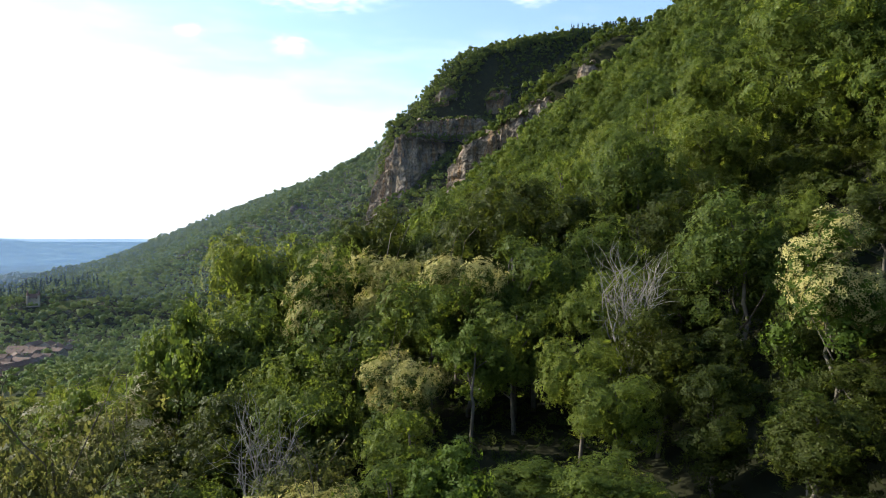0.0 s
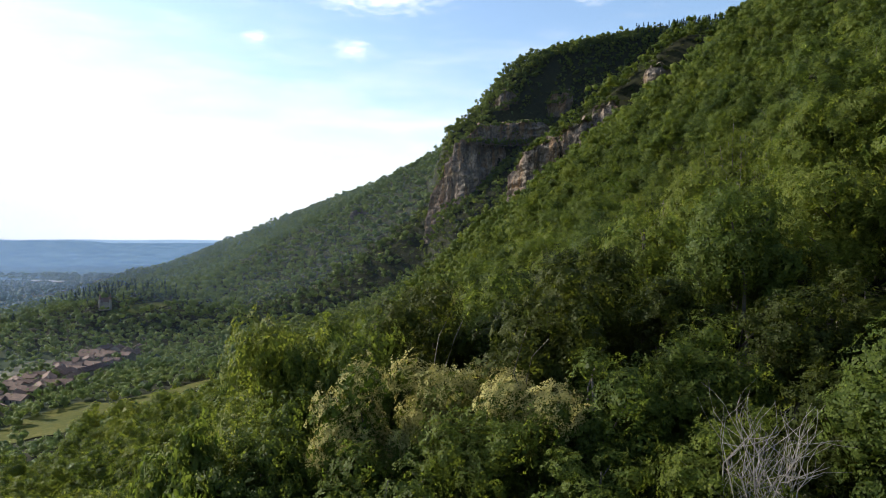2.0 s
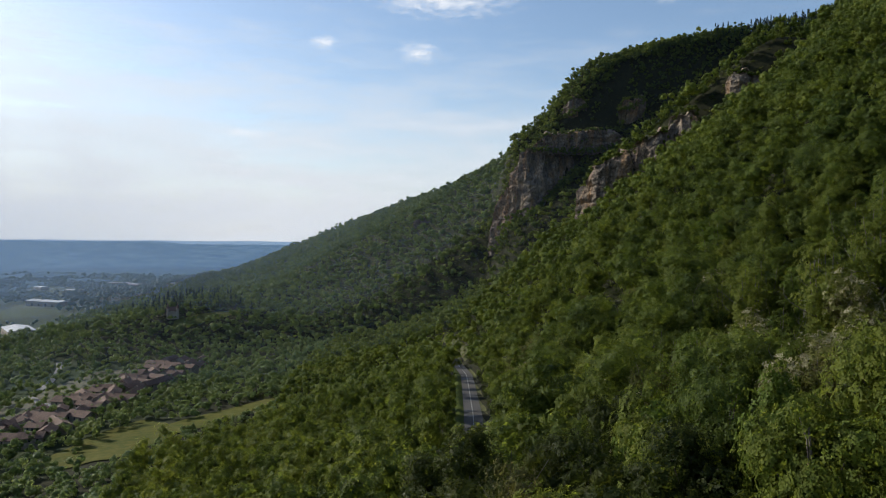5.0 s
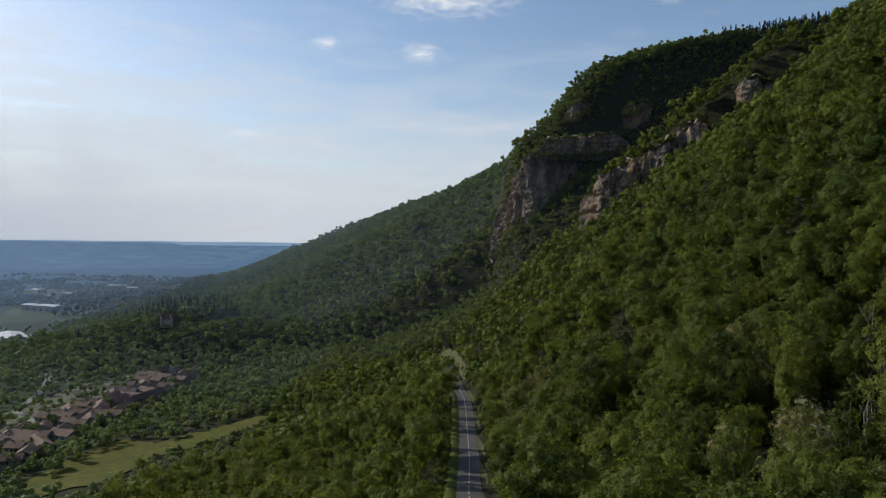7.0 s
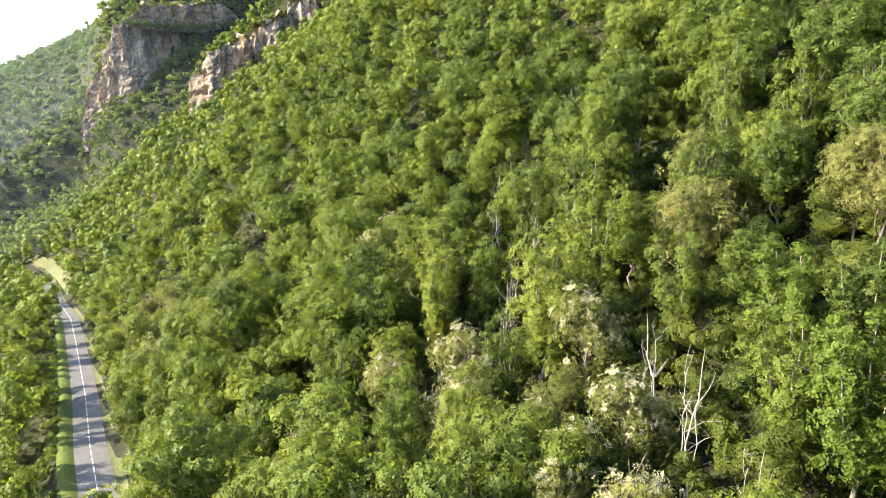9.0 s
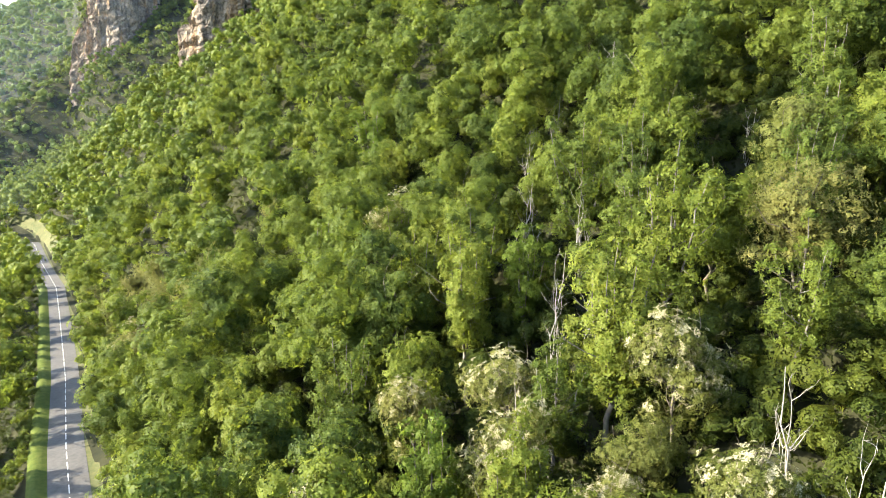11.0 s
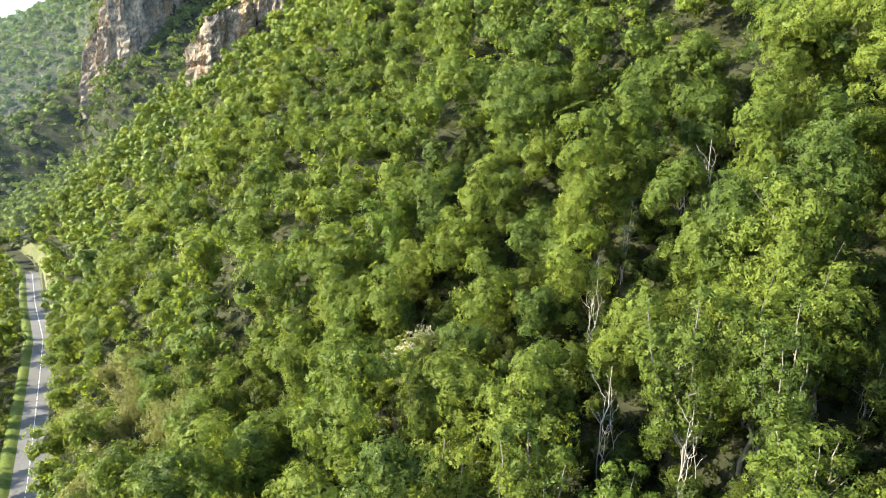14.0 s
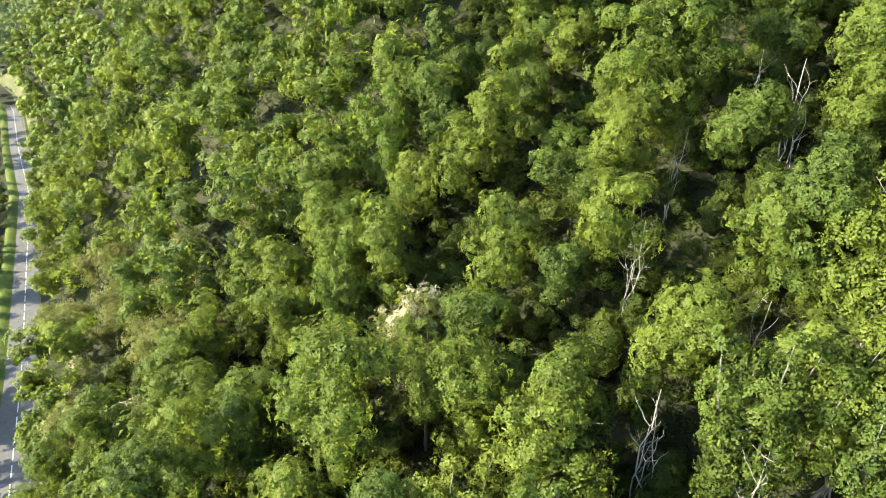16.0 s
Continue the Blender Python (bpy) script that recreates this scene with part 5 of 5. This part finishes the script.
HAZED_PLAIN = plain_material_glow()
# The hills glow by themselves, haze painted into their blues.
HAZED_HILL = glow_material("hazed_hill", (0.085, 0.155, 0.26), (0.14, 0.22, 0.33), 0.014, 1.0, (1, 1, 5))
HAZED_HORIZON = glow_material("hazed_horizon", (0.24, 0.35, 0.5), (0.26, 0.37, 0.52), 0.002, 1.0)


def ring_sheet(name, label, material, az0, az1, n, profile):
    """A backdrop swept round the origin: profile gives, for an azimuth, pairs of distance and height."""
    az = np.radians(np.linspace(az0, az1, n))
    rows = [[(d * math.sin(a), d * math.cos(a), h) for d, h in profile(a)] for a in az]
    v = np.array(rows)
    return tagged(new(name, mesh_from(name, v.reshape(-1, 3), grid_faces(n, v.shape[1]), material, True)), label, "backdrop", kind="structure")


def plain_profile(a):
    return [(1650, 5.0), (2000, 5.5), (2500, 9.0), (3100, 14.0), (3800, 24.0)]


def hill_profile(a):
    d = math.degrees(a)
    top = 100 + 13 * float(smooth(-31.0, -33.0, d)) + 3 * math.sin(d * 0.7) * float(smooth(-34, -40, d)) + 1.2 * math.sin(d * 3.1)
    return [(2900, 4.0), (3300, 0.55 * top), (3700, 0.86 * top), (3900, top), (4000, top - 8)]


def farther_profile(a):
    d = math.degrees(a)
    return [(4300, 10.0), (4450, 118.0 + 1.5 * math.sin(d * 0.9)), (4600, 80.0)]


ring_sheet("backdrop_plain", "glowing distant plain with woods and fields, haze painted blue", HAZED_PLAIN, -85, 5, 60, plain_profile)
ring_sheet("backdrop_hill", "glowing distant wooded plateau, haze painted blue", HAZED_HILL, -85, 5, 160, hill_profile)
ring_sheet("backdrop_horizon", "glowing far horizon ridge, haze painted pale blue", HAZED_HORIZON, -85, 5, 80, farther_profile)


def haze_material():
    """Summer haze: it scatters a little of the daylight that falls on it, thickest low over the valley."""
    m, n, l, p = nodes_of("summer_haze")
    z = n.new("ShaderNodeSeparateXYZ")
    l.new(n.new("ShaderNodeNewGeometry").outputs["Position"], z.inputs[0])
    thick = n.new("ShaderNodeMapRange")
    thick.inputs[1].default_value, thick.inputs[2].default_value, thick.inputs[3].default_value, thick.inputs[4].default_value = 10, 400, 0.07, 0.0
    l.new(z.outputs[2], thick.inputs[0])
    front, through_it, both, clear, mix = (n.new("ShaderNode" + k) for k in ("BsdfDiffuse", "BsdfTranslucent", "MixShader", "BsdfTransparent", "MixShader"))
    for b in (front, through_it):
        b.inputs[0].default_value = (0.36, 0.5, 0.72, 1)
    l.new(front.outputs[0], both.inputs[1])
    l.new(through_it.outputs[0], both.inputs[2])
    at = n.new("ShaderNodeAttribute")
    at.attribute_name = "thick"
    l.new(math_node(n, l, "MULTIPLY", thick.outputs[0], at.outputs["Fac"]), mix.inputs[0])
    l.new(clear.outputs[0], mix.inputs[1])
    l.new(both.outputs[0], mix.inputs[2])
    l.new(mix.outputs[0], n["Material Output"].inputs[0])
    return m


HAZE = haze_material()


def haze_sheet(u0, s0, s1, weight, fade):
    """A layer of hazy air across the valley, thinning out over its last metres towards the hill."""
    hs, hz = np.linspace(s0, s1, 40), np.linspace(-10, 410, 8)
    hS, hZ = np.meshgrid(hs, hz, indexing="ij")
    hX, hY = xy(u0 - 0.00012 * (hS + 150) ** 2, hS)
    me = mesh_from("haze", np.stack([hX, hY, hZ], -1).reshape(-1, 3), grid_faces(40, 8), HAZE, True)
    me.attributes.new("thick", "FLOAT", "POINT").data.foreach_set("value", (weight * np.clip((s1 - hS) / fade, 0, 1)).ravel().astype(np.float32))
    tagged(new("haze", me), "thin blue summer haze in the valley air", "haze", kind="structure")


for u0, s1, weight, fade in ((540, 420, 0.4, 1), (770, 420, 0.8, 1), (1010, 420, 1.0, 1), (1300, 420, 1.3, 1), (900, -260, 1.2, 300), (1150, -300, 1.8, 350), (1450, -300, 2.0, 350)):
    haze_sheet(u0, -2300, s1, weight, fade)


def cloud_material(name, colour, strength, scale, lo, hi, stretch):
    """Thin cloud: glowing white where its noise is dense, fading to nothing at the edges."""
    m, n, l, p = nodes_of(name)
    tc = n.new("ShaderNodeTexCoord")
    mp = n.new("ShaderNodeMapping")
    mp.inputs["Scale"].default_value = stretch
    l.new(tc.outputs["Object"], mp.inputs[0])
    t = noise_node(n, l, scale, 8.0, mp.outputs[0], 0.62)
    at = n.new("ShaderNodeAttribute")
    at.attribute_name = "thick"
    v = math_node(n, l, "ADD", t.outputs[0], math_node(n, l, "SUBTRACT", at.outputs["Fac"], 1.0))
    mr = n.new("ShaderNodeMapRange")
    mr.interpolation_type = "SMOOTHSTEP"
    mr.inputs[1].default_value, mr.inputs[2].default_value = lo, hi
    l.new(v, mr.inputs[0])
    e = n.new("ShaderNodeEmission")
    e.inputs[0].default_value, e.inputs[1].default_value = (*colour, 1), strength
    tr = n.new("ShaderNodeBsdfTransparent")
    mx = n.new("ShaderNodeMixShader")
    l.new(mr.outputs[0], mx.inputs[0])
    l.new(tr.outputs[0], mx.inputs[1])
    l.new(e.outputs[0], mx.inputs[2])
    l.new(mx.outputs[0], n["Material Output"].inputs[0])
    return m


def sky_sheet(name, label, material, az0, az1, el0, el1, dist, density, n=40, m=16):
    """A sheet of cloud on the far dome; density(i, j) runs over 0..1 both ways."""
    v, d = [], []
    for i in range(n):
        for j in range(m):
            a, e = radians(az0 + (az1 - az0) * i / (n - 1)), radians(el0 + (el1 - el0) * j / (m - 1))
            v.append((dist * math.sin(a) * math.cos(e), dist * math.cos(a) * math.cos(e), 110 + dist * math.sin(e)))
            d.append(density(i / (n - 1), j / (m - 1)))
    me = mesh_from(name, v, grid_faces(n, m), material, True)
    me.attributes.new("thick", "FLOAT", "POINT").data.foreach_set("value", np.array(d, np.float32))
    return tagged(new(name, me), label, "cloud", kind="structure")


VEIL = cloud_material("cirrus_veil", (0.78, 0.8, 0.84), 1.0, 0.0016, 0.1, 1.1, (1, 1, 5))
PUFF = cloud_material("cloud_white", (0.95, 0.95, 0.97), 1.0, 0.013, 0.3, 1.25, (1, 1, 2.6))


def veil_density(i, j):
    return 1.8 - 1.08 * j - 0.42 * i


def puff_density(i, j):
    r = math.hypot((i - 0.5) * 2, (j - 0.45) * 2)
    return 1.42 - 0.95 * r


sky_sheet("backdrop_veil", "thin pale cirrus haze above the horizon", VEIL, -70, 40, -1.0, 21, 4800, veil_density, 60, 24)
for az0, az1, el0, el1 in ((-22, 1.5, 17.2, 22.5), (-22.6, -18.2, 15.0, 17.4), (-16, -9, 14.0, 17.6), (-31, -22, 8.0, 9.6), (3, 12, 18.0, 21.8), (-37, -33.5, 3.4, 4.2)):
    sky_sheet("cloud", "small white fair-weather cloud", PUFF, az0, az1, el0, el1, 4650, puff_density)
